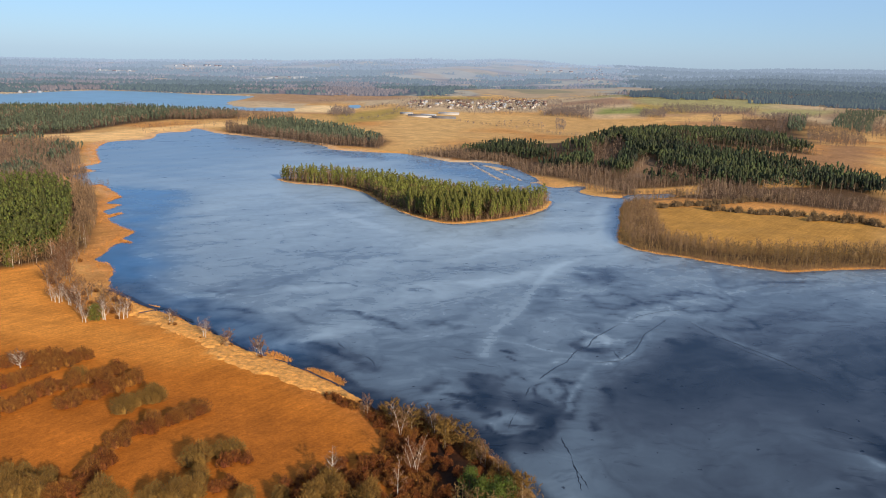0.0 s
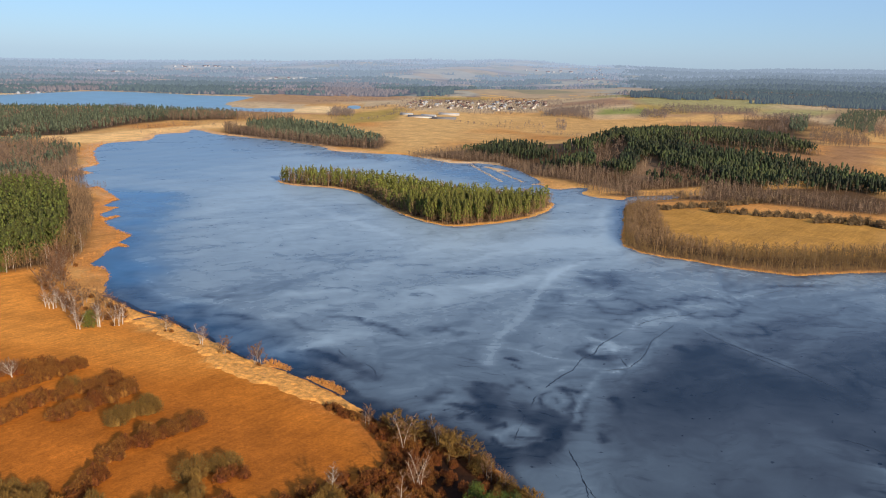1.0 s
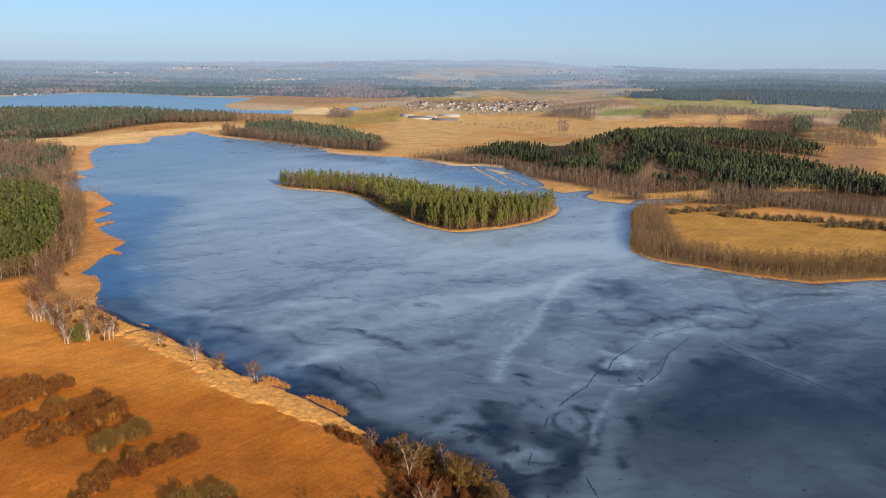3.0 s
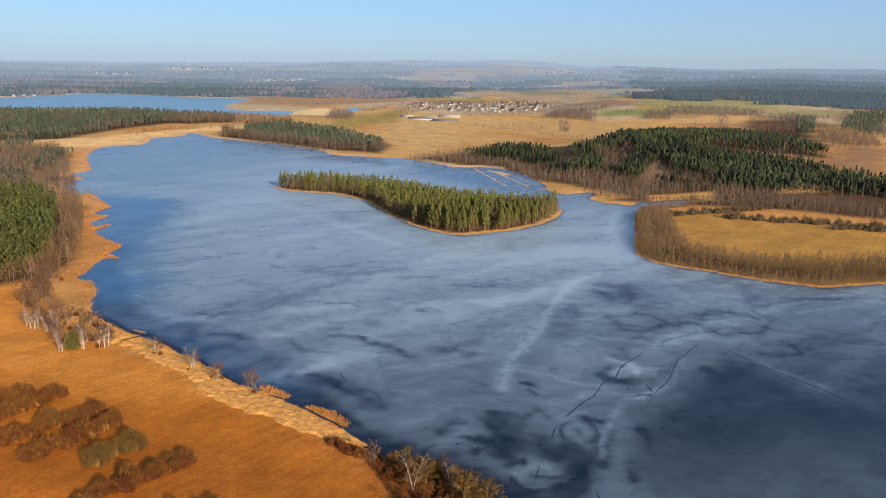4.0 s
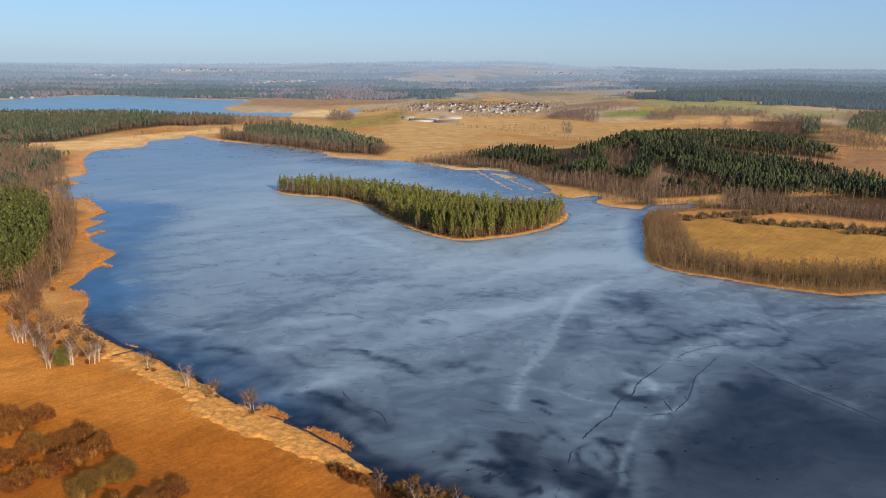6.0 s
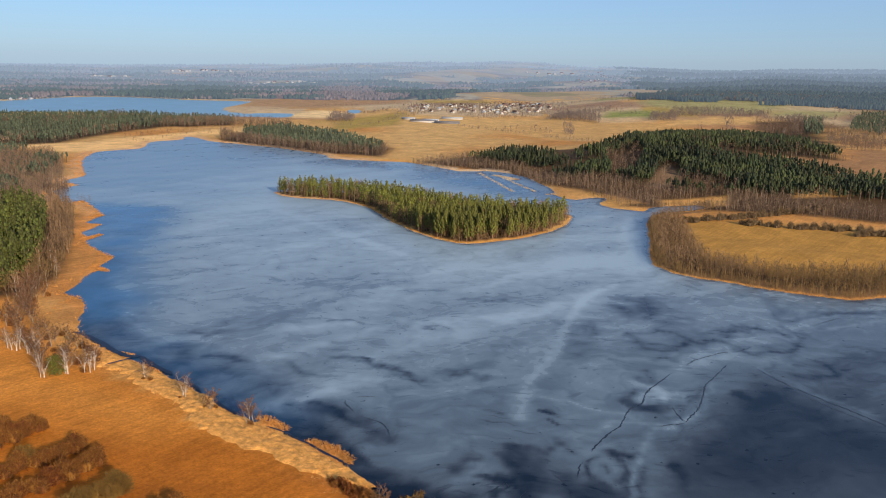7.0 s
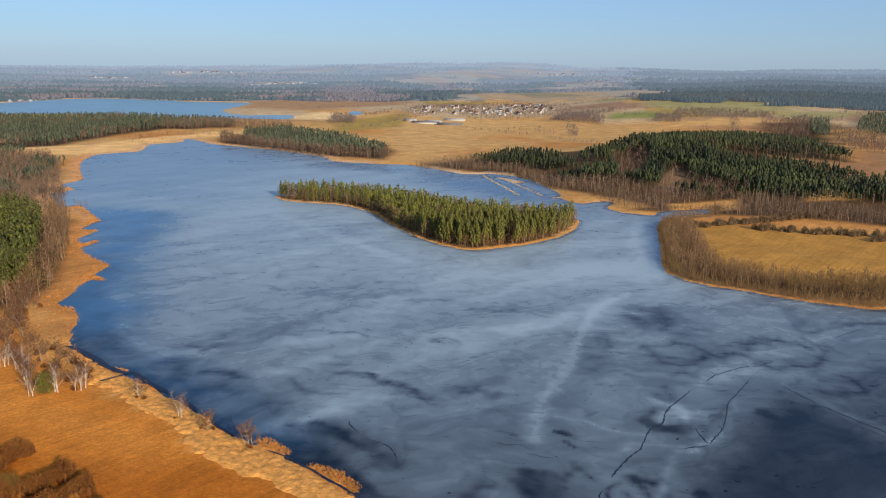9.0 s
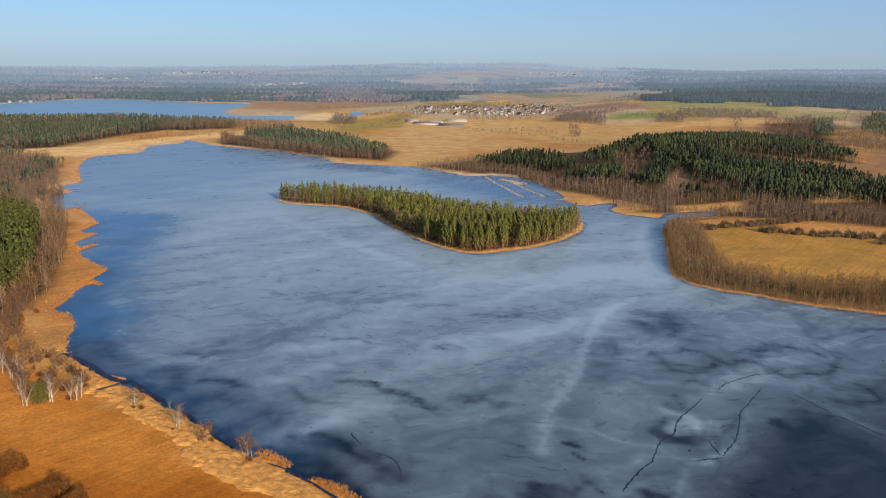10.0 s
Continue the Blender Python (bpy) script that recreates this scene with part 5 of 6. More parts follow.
plant("birch_tree", [plant_kind("broad_birch", bare_tree(49, 5.6, 12, 6, 7, 0.6, 0.11, 0.12, 0.035, 0.8, 2, 2.6), BIRCH, COPSE_TWIGS)], np.array([(-130.3, 235.6)]), "solitary white leafless birch among hedges", "tree", "", 18, 0.95, 1.0)
plant("pine_tree", [plant_kind("young_pine", pine(33, 7.5, 0.93, 60, 22, 1.9, False), BARK, NEEDLES)], np.array([(-128.5, 284.6), (-127.0, 285.1), (-196.9, 355.6)]), "bushy young green pine among birches", "tree", "", 19, 0.85, 1.0)

plant("bare_tree", BARES, np.array([(-255, 590), (-255, 596), (-250, 588), (-248, 591)]), "leafless tree on a reed point", "tree", "bare trees by the west wood", 21, 0.45, 0.6)

# ---- north-west woods ----
p = scatter([(-411, 1065), (-371, 1174), (-303, 1197), (-277, 1124), (-336, 1088), (-355, 969)], 12, 47)
stamp("reed_bushes", COPSE, p, GREY_TWIGS, "small leafless bushes dotted over the reed meadow", "bushes", 48, 0.25, 0.5)
p = scatter([(-319, 545), (-286, 557), (-267, 586), (-283, 641), (-307, 677), (-337, 749), (-398, 855), (-472, 816)], 4.4, 21, lambda x, y: rolling(x, y, 42, 85) > -0.45)
stamp("bare_wood", MID_BARE, p, GREY_TWIGS, "leafless brown wood behind the reeds", "wood", 22, 0.5, 1.1)
p = scatter([(-581, 888), (-439, 946), (-427, 1096), (-400, 1186), (-316, 1249), (-339, 1341), (-554, 1403), (-836, 1286)], 5.8, 23)
bare = rolling(p[:, 0], p[:, 1], 140, 46) + np.random.RandomState(23).normal(0, 0.35, len(p)) > 1.05 - 0.45 * smooth(-480, -380, p[:, 0])
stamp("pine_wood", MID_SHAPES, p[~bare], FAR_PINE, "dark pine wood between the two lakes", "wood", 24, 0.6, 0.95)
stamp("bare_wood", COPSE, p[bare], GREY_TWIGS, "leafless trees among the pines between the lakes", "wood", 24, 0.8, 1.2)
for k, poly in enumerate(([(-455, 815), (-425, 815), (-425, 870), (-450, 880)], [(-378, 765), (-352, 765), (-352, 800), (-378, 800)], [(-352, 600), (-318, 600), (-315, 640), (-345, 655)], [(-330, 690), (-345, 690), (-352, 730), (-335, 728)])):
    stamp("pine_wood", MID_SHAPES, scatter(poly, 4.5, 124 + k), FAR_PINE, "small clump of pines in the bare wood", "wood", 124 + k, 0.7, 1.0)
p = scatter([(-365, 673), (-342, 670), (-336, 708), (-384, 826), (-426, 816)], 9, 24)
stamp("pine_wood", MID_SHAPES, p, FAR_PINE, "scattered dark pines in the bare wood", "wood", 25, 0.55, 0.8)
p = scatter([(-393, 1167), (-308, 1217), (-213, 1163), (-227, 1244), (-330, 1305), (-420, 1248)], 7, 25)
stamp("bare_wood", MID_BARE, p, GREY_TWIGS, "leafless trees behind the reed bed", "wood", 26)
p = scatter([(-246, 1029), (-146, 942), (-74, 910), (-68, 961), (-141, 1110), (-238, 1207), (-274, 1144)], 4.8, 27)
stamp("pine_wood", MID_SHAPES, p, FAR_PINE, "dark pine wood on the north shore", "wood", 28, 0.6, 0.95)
p = scatter([(-273, 1022), (-141, 906), (-68, 877), (-60, 944), (-76, 897), (-145, 935), (-246, 1029), (-290, 1084)], 4.5, 29)
stamp("bare_wood", MID_BARE, p, GREY_TWIGS, "pale leafless trees fringing the north shore", "wood", 30)

# ---- north-east wood ----
BACK_RIDGE = [(118, 823), (154, 868), (195, 930), (240, 1040), (336, 1140), (395, 1160), (415, 1080), (400, 960), (388, 880), (385, 815), (361, 818), (342, 824), (303, 826), (271, 833), (238, 800), (160, 790)]
FRONT_STAND = [(90, 743), (118, 760), (160, 790), (238, 800), (256, 778), (275, 774), (301, 766), (318, 742), (335, 716), (356, 705), (372, 680), (348, 610), (334, 634), (294, 642), (264, 642), (239, 647), (215, 652), (179, 664), (157, 690), (125, 731)]
WEST_STAND = [(20, 850), (63, 905), (90, 895), (118, 823), (113, 790), (93, 795), (63, 815)]
GLADES = [[(159.2, 677.6), (184.7, 746.8), (199.2, 763.5), (199.4, 734.1), (186.3, 692.7), (167.7, 672.5)], [(151.8, 815.6), (193.0, 868.1), (186.7, 802.5), (158.2, 722.6), (137.3, 713.5)], [(304.5, 949.0), (328.1, 952.4), (338.9, 908.5), (356.8, 869.7), (362.0, 841.9), (353.4, 822.9), (335.9, 838.6), (318.8, 870.7), (305.2, 903.9)]]


def evergreen(x, y):
    """Where conifers stand on the hill: all but the glades and the birch groves."""
    open_ = np.zeros(len(x), bool)
    for glade in GLADES:
        open_ |= inside(glade, x, y)
    return (rolling(x, y, 130, 41) + 0.5 * rolling(x, y, 45, 43) > -0.6) & ~open_


for k, (stand, tall) in enumerate(((BACK_RIDGE, 1.0), (FRONT_STAND, 0.95), (WEST_STAND, 0.85))):
    p = scatter(stand, 3.2 + 0.4 * (k == 0), 31 + k, evergreen)
    tone = rolling(p[:, 0], p[:, 1], 110, 47) + np.random.RandomState(48).normal(0, 0.3, len(p)) + 0.6 * (k == 0)
    stamp("spruce_wood", SPRUCE_SHAPES, p[tone < 0.25], DARK_NEEDLES, "dark green spruce wood on a low hill", "wood", 32 + 5 * k, 0.6 * tall, 1.15 * tall)
    stamp("pine_wood", MID_SHAPES, p[tone >= 0.25], HILL_PINE, "olive-green pine wood on a low hill", "wood", 33 + 5 * k, 0.65 * tall, 1.1 * tall)
    p = scatter(stand, 7.0, 44 + k, lambda x, y: ~evergreen(x, y) | (rolling(x, y, 70, 42) > 0.75))
    p = p[~inside(GLADES[0], p[:, 0], p[:, 1])]
    stamp("bare_wood", MID_BARE, p, GREY_TWIGS, "leafless trees among the spruces", "wood", 45 + k, 0.6, 0.95)
# sunlit bare stems at the edges of the stands
edges = [along(line, 2.6, 5, 52 + k) for k, line in enumerate(([(385, 812), (361, 815), (342, 821), (303, 823), (275, 830)], [(179, 660), (215, 648), (239, 643), (264, 638), (294, 638), (334, 630)], [(193, 742), (180, 716), (166, 690)]))]
stamp("bare_wood", STEMS, np.concatenate(edges), PALE_STEMS, "pale bare stems along the edge of the spruces", "wood", 53, 0.55, 0.85)
p = scatter([(-36, 841), (44, 891), (90, 743), (125, 731), (157, 684), (199, 660), (252, 626), (297, 590), (323, 568), (307, 539), (253, 566), (180, 595), (123, 609), (107, 676), (76, 711), (56, 786), (12, 803), (-29, 823)], 3.5, 33)
p = p[~(inside([(156.9, 637.2), (213.1, 653.6), (203.2, 621.1), (154.0, 609.9)], p[:, 0], p[:, 1]) | inside([(269.1, 666.7), (317.2, 679.4), (301.5, 647.8), (260.8, 640.3)], p[:, 0], p[:, 1]))]
stamp("bare_wood", MID_BARE, p[::2], GREY_TWIGS, "leafless brown trees along the foot of the wood", "wood", 34, 0.38, 0.75)
stamp("bare_wood", STEMS, p[1::2], PALE_STEMS, "pale leafless stems along the foot of the wood", "wood", 35, 0.38, 0.75)

for k, poly in enumerate(([(453, 1217), (510, 1367), (590, 1366), (506, 1184)], [(524, 1153), (440, 933), (476, 916), (535, 1003), (594, 1136), (580, 1187), (601, 1312)], [(600, 1120), (700, 1180), (800, 1400), (706, 1319), (621, 1159)])):
    stamp("bare_wood", MID_BARE, scatter(poly, 7, 36 + k), GREY_TWIGS, "leafless brown wood behind the hill", "wood", 56 + k, 0.6, 0.95)
for k, poly in enumerate(([(508, 1184), (528, 1170), (617, 1366), (587, 1368)], [(599, 1242), (621, 1159), (706, 1319), (800, 1420), (720, 1440), (664, 1357)])):
    stamp("pine_wood", MID_SHAPES, scatter(poly, 6, 66 + k), FAR_PINE, "dark pine wood among bare trees", "wood", 66 + k, 0.7, 1.0)

# ---- eastern spit ----
p = scatter([(129, 557), (153, 574), (139, 496), (133, 455), (163, 426), (248, 430), (265, 431), (246, 398), (234, 404), (196, 398), (180, 394), (155, 404), (130, 420), (117, 429), (108, 442), (108, 460)], 3.3, 35)
p = p[np.argsort(p[:, 1])]
plant("bare_tree", BARES, p[:140], "slender leafless tree in the shore belt", "tree", "shore belt trees", 36, 0.55, 0.85)
if len(p) > 140:
    stamp("bare_wood", MID_BARE, p[140:], MID_TWIGS, "leafless trees of the shore belt", "wood", 37, 0.5, 0.75)
p = scatter([(129, 557), (153, 574), (139, 496), (133, 455), (163, 426), (248, 430), (265, 431), (246, 398), (234, 404), (196, 398), (180, 394), (155, 404), (130, 420), (117, 429), (108, 442), (108, 460)], 2.4, 39)
stamp("undergrowth", [slim_tree(75 + k, 11, 2.8, 18, 0.1) for k in range(4)], p, TWIGS, "leafless golden-brown undergrowth in the shore belt", "undergrowth", 39, 0.28, 0.55)
for k, line in enumerate(([(152, 552), (192, 566), (215, 574), (265, 595)], [(185, 544), (213, 535), (246, 531), (283, 510)], [(244, 518), (267, 512), (286, 500)])):
    plant("shrub", HEDGE_DOMES, along(line, 2.4, 6, 38 + k), "dark leafless shrub in a field hedge", "shrub", "field hedge", 42 + k, 0.6, 1.25)

# ---- meadow hedges and near bank ----
HEDGES = [[(-139.5, 234.2), (-131.2, 238.6), (-123.8, 243.6)], [(-129.6, 216.3), (-123.2, 228), (-118.9, 237.2), (-113.8, 247.1)], [(-120.4, 200.8), (-116, 210.3), (-112.5, 218.1), (-107.5, 223.6), (-102.6, 228.1), (-99.2, 236.9)],
          [(-104.3, 206.9), (-100.1, 212.4), (-95.4, 220.8), (-90.4, 230)], [(-86.9, 205.5), (-83.9, 210), (-80.9, 216.4)], [(-81.5, 186.2), (-77, 193.3), (-72.1, 201), (-66.4, 208.6)], [(-86, 160), (-83, 165), (-81, 173.4), (-80.5, 179.3)]]
for k, line in enumerate(HEDGES):
    if k == 4:
        continue
    plant("shrub", SHRUBS + RUSTY_SHRUBS[:2], along(line, 1.15, 3.4, 50 + k), "brown leafless shrub in a meadow hedge row", "shrub", "meadow hedge rows", 60 + k, 1.0, 1.45)
plant("willow_bush", DOMES, np.concatenate([along(HEDGES[4], 2.6, 2.0, 54), np.array([(-108, 226), (-98, 168.1), (-95.7, 170.1), (-89.5, 168.3), (-99, 165.1), (-93.9, 162.8), (-89.1, 163.5)])]), "tall dark leafless bush in the meadow hedges", "shrub", "willow bushes on the meadow", 69, 0.8, 1.15)
BUSHES = [(-54, 163.6), (-55, 170), (-50.2, 184), (-53.5, 183), (-57, 163.7), (-58, 178), (-24, 169), (-14.7, 163), (-21.3, 164), (-26.2, 162.8), (-34, 161), (-75, 162), (-70.9, 161.5), (-63.3, 162), (-58, 161), (-42, 161)]
plant("willow_bush", DOMES, np.array(BUSHES), "round leafless willow bush on the meadow", "shrub", "willow bushes on the meadow", 70, 0.75, 1.2)
plant("willow_bush", DOMES + WILLOWS, np.array([(-12, 206), (-9, 202), (-6, 200), (-2, 202), (1, 199), (5, 196), (3, 191), (8, 191), (11, 187), (16, 177), (19, 173), (21, 168)]), "round leafless willow on the near shore", "shrub", "willow bushes on the near shore", 77, 0.8, 1.05)
p = scatter([(-32, 222), (-21, 213), (-11, 190), (-15, 187), (-28, 178), (-37, 166), (-36, 162), (18, 164), (22, 172), (12, 190), (-1, 206), (-13, 212), (-21, 216)], 2.6, 71)
p = p[~inside([(-2, 190), (5, 195), (15, 180), (15, 167), (3, 166)], p[:, 0], p[:, 1])]
plant("rusty_shrub", RUSTY_SHRUBS + SHRUBS[:2], p, "rusty brown leafy shrub on the near bank", "shrub", "near bank shrubs", 72, 0.45, 1.0)
plant("rusty_shrub", RUSTY_SHRUBS, np.array([(-51, 178), (-49, 181), (-46, 180), (-50, 166), (-47, 168), (-23, 179), (-17, 178), (-28, 172), (-94, 167), (-90, 172), (-85, 165)]), "rusty leafy shrub beside a willow bush", "shrub", "near bank shrubs", 78, 0.8, 1.3)
plant("birch_tree", REDDISH, np.array([(-20, 211), (-19, 210), (13, 181), (15, 178), (16, 176), (12, 183)]), "reddish twiggy birch on the near bank", "tree", "near bank birches", 73, 0.75, 0.95)
plant("birch_tree", BIRCHES, np.array([(-9, 198), (0, 197), (-5, 177), (-4, 178), (-8, 166)]), "white-stemmed leafless birch on the near bank", "tree", "near bank birches", 79, 0.7, 0.95)
p = scatter([(-35, 155), (8, 157), (8, 145), (-32, 143)], 7.5, 75)
plant("willow_bush", DOMES[:2] + WILLOWS[:1], p, "round leafless willow bush on the near bank", "shrub", "willow bushes on the meadow", 76, 0.9, 1.3)
BANK_PINES = [plant_kind("bank_pine", pine(90 + k, 9.5, 0.85, 70, 26, 2.7, False), BARK, BANK_NEEDLES) for k in range(2)]
plant("pine_tree", BANK_PINES, np.array([(11.5, 161), (14.5, 159.5), (17, 162), (14.5, 164), (8.6, 167)]), "small unseen green pine added to shade the near bank", "tree", "pines on the near bank", 75, 0.75, 1.0)
# pines out of view, added with the bare trees below to shade the hollow
plant("pine_tree", BANK_PINES, scatter([(-4, 139), (16, 142), (28, 128), (4, 120)], 5.0, 88), "unseen green pine added to shade the near bank", "tree", "pines on the near bank", 74, 0.8, 1.15)
p = scatter([(5, 160), (21, 163), (28, 147), (30, 130), (4, 129)], 3.0, 82)
plant("bare_tree", BARES, p, "leafless tree crowded on the near bank", "tree", "bare trees on the near bank", 83, 0.5, 0.8)

p = scatter([(-3, 190), (5, 197), (15, 180), (15, 167), (2, 166)], 4.0, 84)
plant("rusty_shrub", RUSTY_SHRUBS, p, "small rusty shrub in a shaded hollow", "shrub", "near bank shrubs", 85, 0.5, 0.9)
plant("birch_tree", WHITE_TREES, np.array([(-24, 172)]), "pale spreading leafless tree among willow bushes", "tree", "", 86, 0.85, 0.95)

# ---- reeds ----
def reed_tufts(low, high, blades, width, seed):
    g = np.random.RandomState(seed)
    shapes = []
    for k in range(3):
        V, F = [], []
        for i in range(blades):
            a = Vector((g.uniform(-0.5, 0.5), g.uniform(-0.5, 0.5), 0))
            e = a + Vector((g.uniform(-0.6, 0.6), g.uniform(-0.6, 0.6), g.uniform(low, high)))
            s = Vector((g.uniform(-1, 1), g.uniform(-1, 1), 0)).normalized() * width
            V += [a - s, a + s, e]
            F.append((3 * i, 3 * i + 1, 3 * i + 2))
        shapes.append((np.array([tuple(v) for v in V]), np.array(F)))
    return shapes


reed_shape, tall_reeds = reed_tufts(0.12, 0.5, 9, 0.06, 5), reed_tufts(0.7, 1.7, 14, 0.09, 6)


def reed_places(line, step, lo, hi, per, seed):
    g = np.random.RandomState(seed)
    pts = np.repeat(spline(line, step), per, 0)
    pts = pts + g.normal(0, 0.5, pts.shape) * (hi - lo)
    d = shore_distance(pts[:, 0], pts[:, 1])
    return pts[(d > lo) & (d < hi) & (by_lead(pts[:, 0], pts[:, 1]) > 0.2)]


stamp("reed_bed", reed_shape, reed_places(NEAR_SHORE[5:], 0.5, -0.5, 11.5, 16, 1) , REED, "golden dry reeds along the near shore", "reeds", 80)
stamp("reed_bed", reed_shape, reed_places(WEST_SHORE, 0.8, -0.5, 14, 14, 2), WEST_REED, "golden dry reeds on the west shore", "reeds", 81)
stamp("reed_bed", reed_shape, reed_places(list(map(tuple, ISLE[::6])) + [tuple(ISLE[0])], 1.0, -0.6, 1.8, 7, 3), REED, "golden reed fringe round the island", "reeds", 82)
stamp("reed_bed", reed_shape, reed_places(EAST_SHORE + [(300, 404)], 0.6, -0.5, 2.2, 9, 4), REED, "golden reed fringe of the wooded spit", "reeds", 83)
stamp("reed_bed", reed_shape, reed_places(NORTH_SHORE, 1.4, -0.5, 12, 6, 6), REED, "golden reeds on the north shore", "reeds", 84)
for k, d in enumerate(DYKES):
    stamp("reed_bed", reed_shape, reed_places(d, 0.8, -0.5, 3, 5, 27 + k), PALE_REED, "narrow pale reed-grown dyke in the water", "reeds", 115 + k)
for k, d in enumerate(ISLETS):
    stamp("reed_bed", tall_reeds, reed_places(d, 0.45, -0.9, 3.4, 14, 7 + k), TALL_REED, "narrow strip of golden reeds in the water", "reeds", 85 + k, 0.3, 0.6)

p = reed_places(NEAR_SHORE[6:], 0.5, -0.6, 12, 3, 41)
p = p[(rolling(p[:, 0] * 1.5, p[:, 1], 9, 71) > 0.75) | (shore_distance(p[:, 0], p[:, 1]) < 0.6)]
stamp("reed_tussocks", tall_reeds, p, TALL_REED, "darker standing reed tussocks along the near shore", "reeds", 98, 0.4, 0.8)
p = reed_places(WEST_SHORE, 0.5, -0.6, 14, 3, 42)
p = p[rolling(p[:, 0] * 0.5, p[:, 1] * 2, 14, 72) > 0.35]
stamp("reed_tussocks", tall_reeds, p, TALL_REED, "darker standing reed tussocks on the west shore", "reeds", 99, 0.4, 0.8)

p = reed_places(EAST_SHORE + [(300, 404)], 0.6, 1.8, 8, 5, 44)
stamp("undergrowth", [slim_tree(75 + k, 11, 2.8, 18, 0.1) for k in range(4)], p, TWIGS, "golden-brown scrub along the wooded spit", "undergrowth", 45, 0.25, 0.55)

p = reed_places(FAR_LAKE[1:7], 3.0, -3, 14, 4, 61)
stamp("reed_bed", tall_reeds, p, PALE_REED, "pale reeds along the far lake's shore", "reeds", 61, 1.0, 1.8)

# ---- distance ----
GROVES = [[(180, 1454), (253, 1368), (275, 1461), (214, 1558)], [(-188, 1333), (-145, 1323), (-148, 1403), (-195, 1480)], [(337, 1387), (382, 1378), (407, 1449), (369, 1476)], [(172, 1430), (229, 1548), (320, 1570), (289, 1530)]]
for k, poly in enumerate(GROVES):
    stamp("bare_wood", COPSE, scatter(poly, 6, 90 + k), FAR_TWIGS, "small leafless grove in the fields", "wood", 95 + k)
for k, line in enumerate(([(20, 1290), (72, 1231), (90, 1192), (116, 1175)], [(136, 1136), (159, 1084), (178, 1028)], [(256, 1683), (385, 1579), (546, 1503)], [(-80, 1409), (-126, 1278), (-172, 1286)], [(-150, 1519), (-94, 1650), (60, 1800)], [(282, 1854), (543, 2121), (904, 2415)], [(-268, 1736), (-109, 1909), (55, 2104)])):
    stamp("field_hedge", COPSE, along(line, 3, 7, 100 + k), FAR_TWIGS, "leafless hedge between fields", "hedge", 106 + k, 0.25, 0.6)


def polar(r0, r1, b0, b1, gap, seed, keep):
    g = np.random.RandomState(seed)
    n = int((r1 * r1 - r0 * r0) * radians(b1 - b0) / 2 / gap / gap)
    r, b = np.sqrt(g.uniform(r0 * r0, r1 * r1, n)), np.radians(g.uniform(b0, b1, n))
    p = np.stack([r * np.sin(b), r * np.cos(b)], 1)
    return p[keep(p[:, 0], p[:, 1]) & (shore_distance(p[:, 0], p[:, 1]) > 15)]


def woods(x, y):
    b = np.degrees(np.arctan2(x, y))
    r = np.hypot(x, y)
    v = rolling(x, y * 1.0, 900, 61) + 0.5 * rolling(x, y, 300, 62) + 0.45 * rolling(x, y, 150, 64)
    v = v + 0.9 * smooth(-12, -20, b) + 2.4 * smooth(13, 19, b) * smooth(1900, 2300, r)
    v = v - 1.0 * smooth(1.0, 0.0, np.abs(b - 5) / 9) * smooth(2500, 1700, r) + 0.1 * smooth(2300, 2900, r)
    v = v + 2.2 * smooth(1.1, 0.8, np.hypot((x + 420) / 330, (y - 2830) / 420)) + 2.0 * smooth(1.1, 0.8, np.hypot((x - 190) / 75, (y - 2600) / 190))
    for cx, cy, reach in HAMLETS:
        v = v - 3 * smooth(reach * 1.6, reach, np.hypot(x - cx, y - cy))
    return v


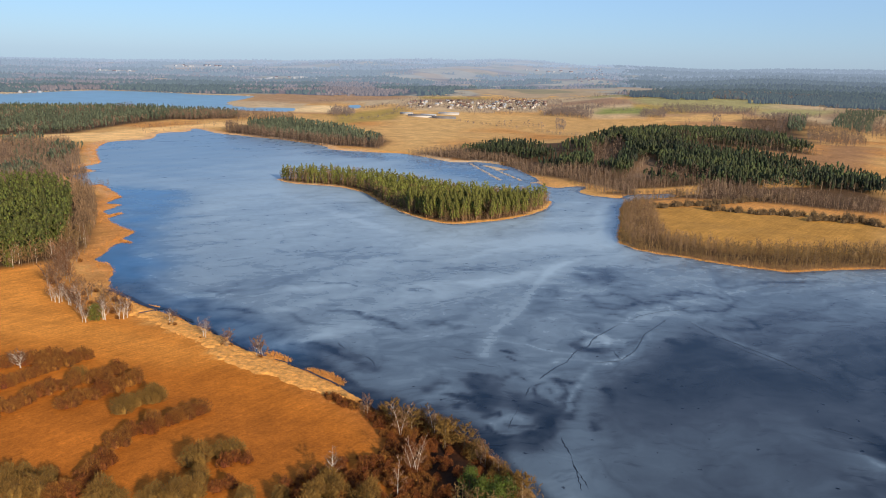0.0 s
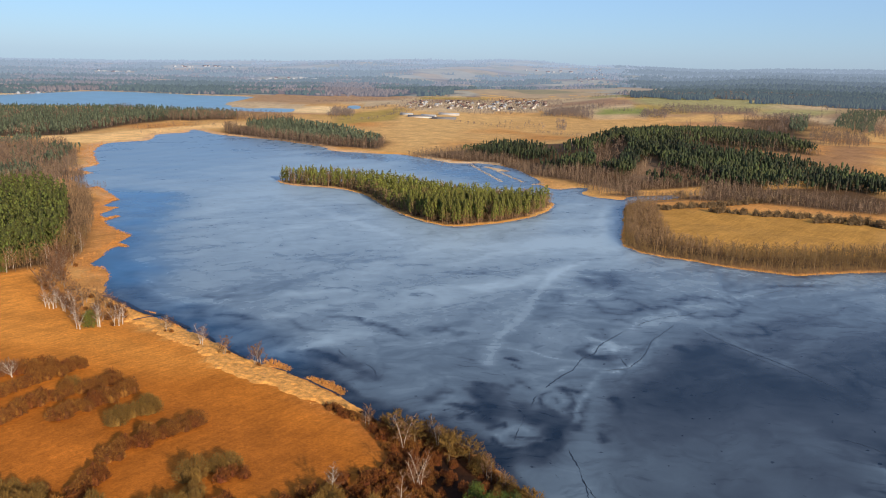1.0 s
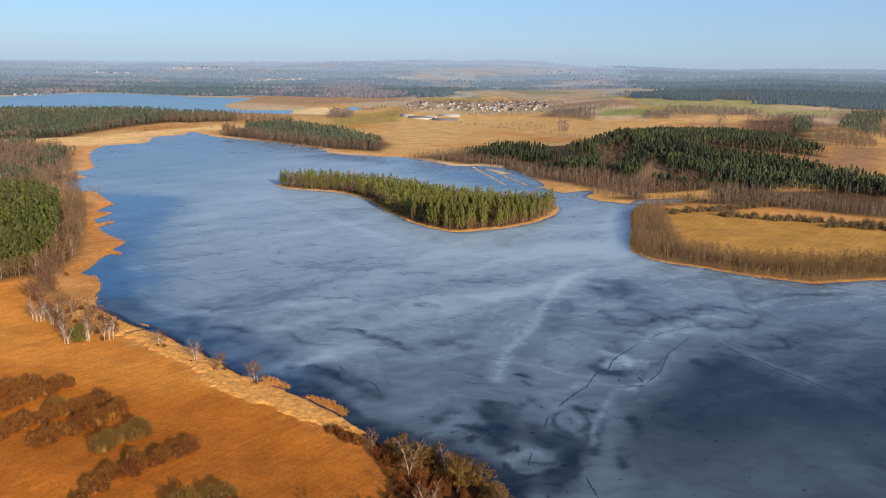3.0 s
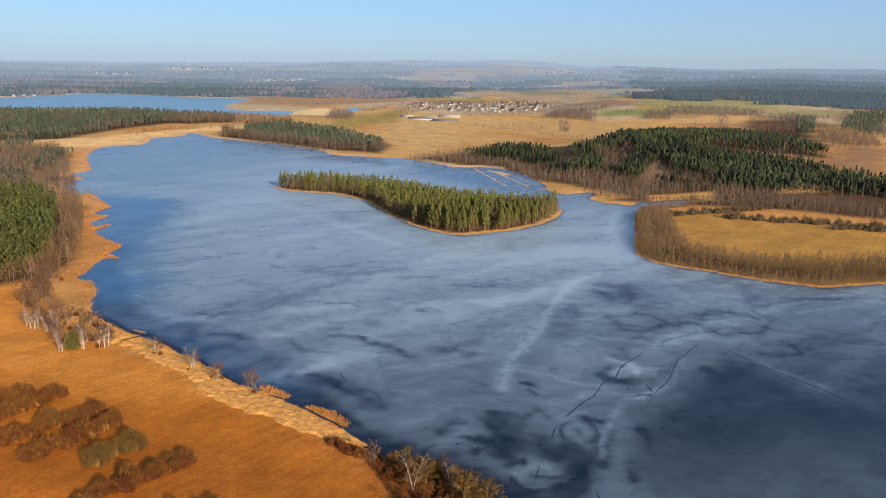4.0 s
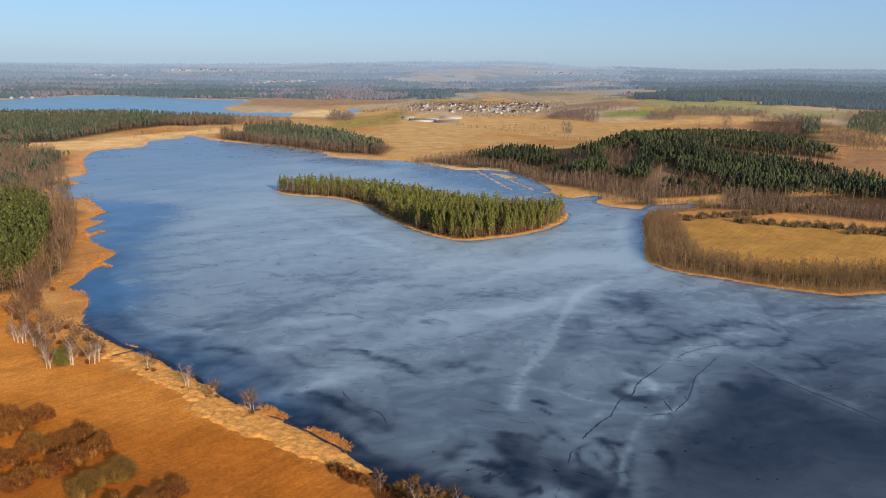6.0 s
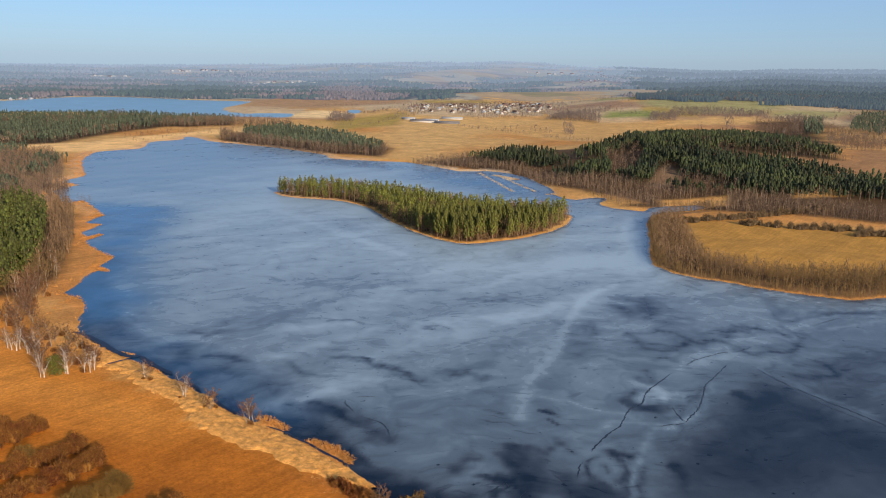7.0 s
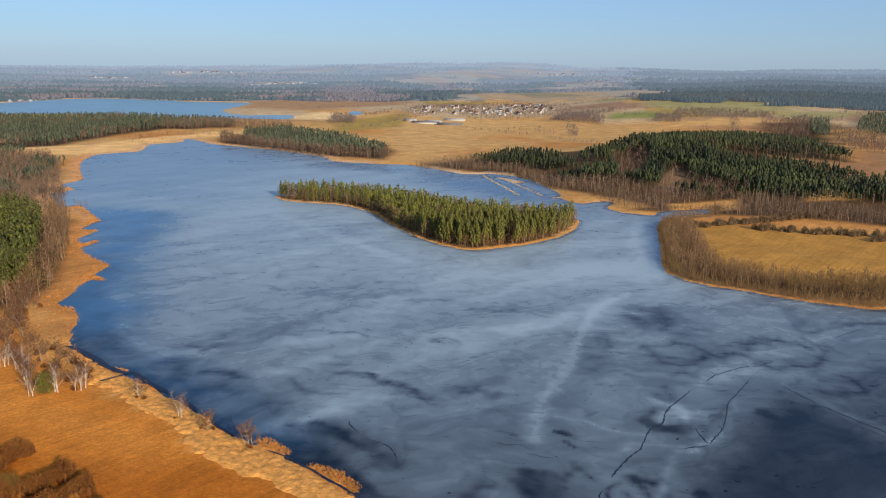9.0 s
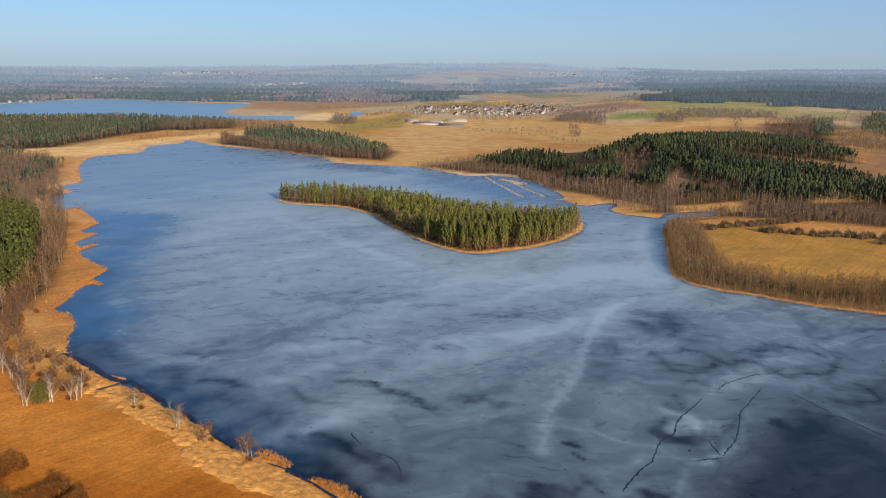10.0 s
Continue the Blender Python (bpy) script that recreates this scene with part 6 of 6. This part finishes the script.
HAMLETS = [(-1065, 3720, 150), (-610, 3150, 90), (-1330, 3300, 80), (520, 3900, 120)]
for k, (r0, r1, _) in enumerate(RINGS):
    rr, bb = np.linspace(r0, r1, 16), np.radians(np.linspace(-50, 50, 240))
    X, Y, quads = sheet(bb, rr)
    X, Y = np.sin(X) * Y, np.cos(X) * Y
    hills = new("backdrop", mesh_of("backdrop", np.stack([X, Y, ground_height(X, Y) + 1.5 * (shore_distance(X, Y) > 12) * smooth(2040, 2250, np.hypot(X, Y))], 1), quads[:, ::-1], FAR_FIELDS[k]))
    tagged(hills, "hazy blue fields rolling towards the horizon", "hills", kind="structure")
    at = hills.data.color_attributes.new("cover", "FLOAT_COLOR", "POINT")
    heath = (np.abs(np.degrees(np.arctan2(X, Y)) + 7 + 1.5 * rolling(X, Y, 500, 73)) < 5) & (np.hypot(X, Y) < 2430)
    at.data.foreach_set("color", np.concatenate([np.where(heath[:, None], HEATH, np.where((woods(X, Y) > 0.05)[:, None], COVERT, land_cover(X, Y) * (0.75, 0.8, 0.8))), np.ones((len(X), 1))], 1).astype(np.float32).ravel())
    hills.data.polygons.foreach_set("use_smooth", np.ones(len(quads), bool))
    p = polar(r0, r1, -32, 32, 13.0 + 2.2 * k, 7 + k, lambda x, y: woods(x, y) > (0.2, 0.1, 0.0, -0.1, -0.2, -0.2)[k])
    mix = rolling(p[:, 0], p[:, 1], 500, 63)
    ridge = np.degrees(np.arctan2(p[:, 0], p[:, 1])) + 1.5 * rolling(p[:, 0], p[:, 1], 400, 68) > 13
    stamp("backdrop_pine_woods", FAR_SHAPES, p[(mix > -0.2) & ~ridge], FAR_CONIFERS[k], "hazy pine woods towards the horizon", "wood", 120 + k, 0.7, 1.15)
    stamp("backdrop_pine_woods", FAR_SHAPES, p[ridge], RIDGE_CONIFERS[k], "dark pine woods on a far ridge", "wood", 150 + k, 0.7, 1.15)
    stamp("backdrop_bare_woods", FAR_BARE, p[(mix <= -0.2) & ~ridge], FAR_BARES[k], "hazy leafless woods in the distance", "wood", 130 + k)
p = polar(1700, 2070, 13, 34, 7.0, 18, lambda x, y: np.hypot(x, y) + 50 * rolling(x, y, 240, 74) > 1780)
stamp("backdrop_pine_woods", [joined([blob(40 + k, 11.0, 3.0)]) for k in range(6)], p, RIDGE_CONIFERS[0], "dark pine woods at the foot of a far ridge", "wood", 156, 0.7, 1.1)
for k, poly in enumerate(([(382, 1432), (469, 1452), (550, 1427), (584, 1490), (509, 1546), (426, 1553)], [(542, 1380), (559, 1307), (594, 1306), (643, 1414), (605, 1440)])):
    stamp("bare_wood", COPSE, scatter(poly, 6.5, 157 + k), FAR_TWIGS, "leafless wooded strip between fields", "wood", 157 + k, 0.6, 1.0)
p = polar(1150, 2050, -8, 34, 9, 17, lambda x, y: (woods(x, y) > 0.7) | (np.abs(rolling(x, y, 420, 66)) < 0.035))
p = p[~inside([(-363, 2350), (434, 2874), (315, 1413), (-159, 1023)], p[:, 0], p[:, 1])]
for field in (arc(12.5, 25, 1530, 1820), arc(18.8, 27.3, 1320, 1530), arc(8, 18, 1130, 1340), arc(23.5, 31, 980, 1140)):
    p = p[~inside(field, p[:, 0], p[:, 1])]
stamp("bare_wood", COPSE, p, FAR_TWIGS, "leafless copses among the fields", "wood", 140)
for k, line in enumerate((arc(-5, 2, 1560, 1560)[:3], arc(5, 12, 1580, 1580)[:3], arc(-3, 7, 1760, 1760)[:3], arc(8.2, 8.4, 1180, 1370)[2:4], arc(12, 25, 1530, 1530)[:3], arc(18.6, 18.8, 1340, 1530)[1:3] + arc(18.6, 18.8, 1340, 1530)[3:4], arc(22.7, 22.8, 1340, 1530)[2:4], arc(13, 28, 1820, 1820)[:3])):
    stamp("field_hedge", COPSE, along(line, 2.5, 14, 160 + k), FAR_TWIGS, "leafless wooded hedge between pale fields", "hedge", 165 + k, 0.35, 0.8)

# ---- villages ----
def house(x, y, turn, wide, long, tall, roof_mat, label, group, pitch=0.8, wall_mat=PLASTER):
    z = float(ground_height([x], [y])[0])
    root = new("house")
    root.matrix_world = pose(x, y, z - 0.3, 0, 0, turn)
    tagged(root, label, "house", group)
    w, l, h, e = wide / 2, long / 2, tall, 0.4
    r = w * pitch
    V = [(-w, -l, 0), (w, -l, 0), (w, l, 0), (-w, l, 0), (-w, -l, h), (w, -l, h), (w, l, h), (-w, l, h), (0, -l, h + r), (0, l, h + r)]
    F = [(0, 1, 5), (0, 5, 4), (1, 2, 6), (1, 6, 5), (2, 3, 7), (2, 7, 6), (3, 0, 4), (3, 4, 7), (4, 5, 8), (6, 7, 9)]
    part("wall", mesh_of("wall", V, F, wall_mat), root)
    k = e * pitch
    V = [(-w - e, -l - e, h - k), (0, -l - e, h + r), (0, l + e, h + r), (-w - e, l + e, h - k), (w + e, -l - e, h - k), (w + e, l + e, h - k)]
    V += [(a, b, c + 0.25) for a, b, c in V]
    F = [(6, 7, 8, 9), (7, 10, 11, 8), (0, 3, 2, 1), (1, 2, 5, 4), (0, 6, 9, 3), (4, 5, 11, 10), (0, 1, 7, 6), (1, 4, 10, 7), (2, 3, 9, 8), (5, 2, 8, 11)]
    part("roof", mesh_of("roof", V, F, roof_mat), root)
    return root


g = np.random.RandomState(9)
for poly, gap, seed, group in (([(-88, 1544), (-51, 1749), (48, 1794), (90, 1652), (20, 1521)], 34, 1, "village houses"), ([(53, 1567), (159, 1939), (239, 1927), (238, 1675), (128, 1547)], 27, 2, "village houses"),
                               ([(526, 3417), (791, 4127), (659, 3252), (501, 2919)], 45, 3, "far village houses")):
    for x, y in scatter(poly, gap, seed):
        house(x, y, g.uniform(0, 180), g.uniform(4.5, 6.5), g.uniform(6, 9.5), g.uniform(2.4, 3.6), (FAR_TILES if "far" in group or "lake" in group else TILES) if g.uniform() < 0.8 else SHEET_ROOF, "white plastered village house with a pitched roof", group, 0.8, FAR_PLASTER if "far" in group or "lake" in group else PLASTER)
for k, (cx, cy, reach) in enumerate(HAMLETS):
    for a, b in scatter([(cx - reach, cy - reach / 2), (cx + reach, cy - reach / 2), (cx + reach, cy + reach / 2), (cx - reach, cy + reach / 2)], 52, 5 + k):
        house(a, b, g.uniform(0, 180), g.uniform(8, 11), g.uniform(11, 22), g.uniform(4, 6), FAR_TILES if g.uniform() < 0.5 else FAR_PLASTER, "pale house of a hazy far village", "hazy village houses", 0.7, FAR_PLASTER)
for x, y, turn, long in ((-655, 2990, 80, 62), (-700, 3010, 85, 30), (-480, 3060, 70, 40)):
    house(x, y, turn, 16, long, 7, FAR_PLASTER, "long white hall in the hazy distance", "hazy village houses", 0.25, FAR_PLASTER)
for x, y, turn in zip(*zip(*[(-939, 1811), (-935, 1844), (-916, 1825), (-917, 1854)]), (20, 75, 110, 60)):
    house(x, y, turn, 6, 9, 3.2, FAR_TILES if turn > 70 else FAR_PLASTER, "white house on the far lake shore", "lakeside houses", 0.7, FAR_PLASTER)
for x, y, turn, wide, long, roof, wall in ((13, 1421, 84, 10, 36, SHEET_ROOF, PLASTER), (-34, 1352, 78, 11, 44, GREY_ROOF, PLASTER), (-60, 1396, 70, 9, 22, SHEET_ROOF, PLASTER), (-22, 1374, 82, 9, 26, SHEET_ROOF, PLASTER), (4, 1335, 86, 8, 40, GREY_ROOF, GREY_ROOF)):
    house(x, y, turn, wide * 0.85, long, 2.8, roof, "long low farm hall with a sheet roof", "farm halls", 0.3, wall)
p = scatter([(-94, 1477), (-54, 1838), (63, 1893), (168, 2047), (275, 1896), (245, 1608), (122, 1468), (49, 1442), (-2, 1579), (-79, 1396)], 9, 150)
stamp("village_trees", COPSE, p, FAR_TWIGS, "leafless garden trees between the houses", "trees", 151, 0.35, 0.7)
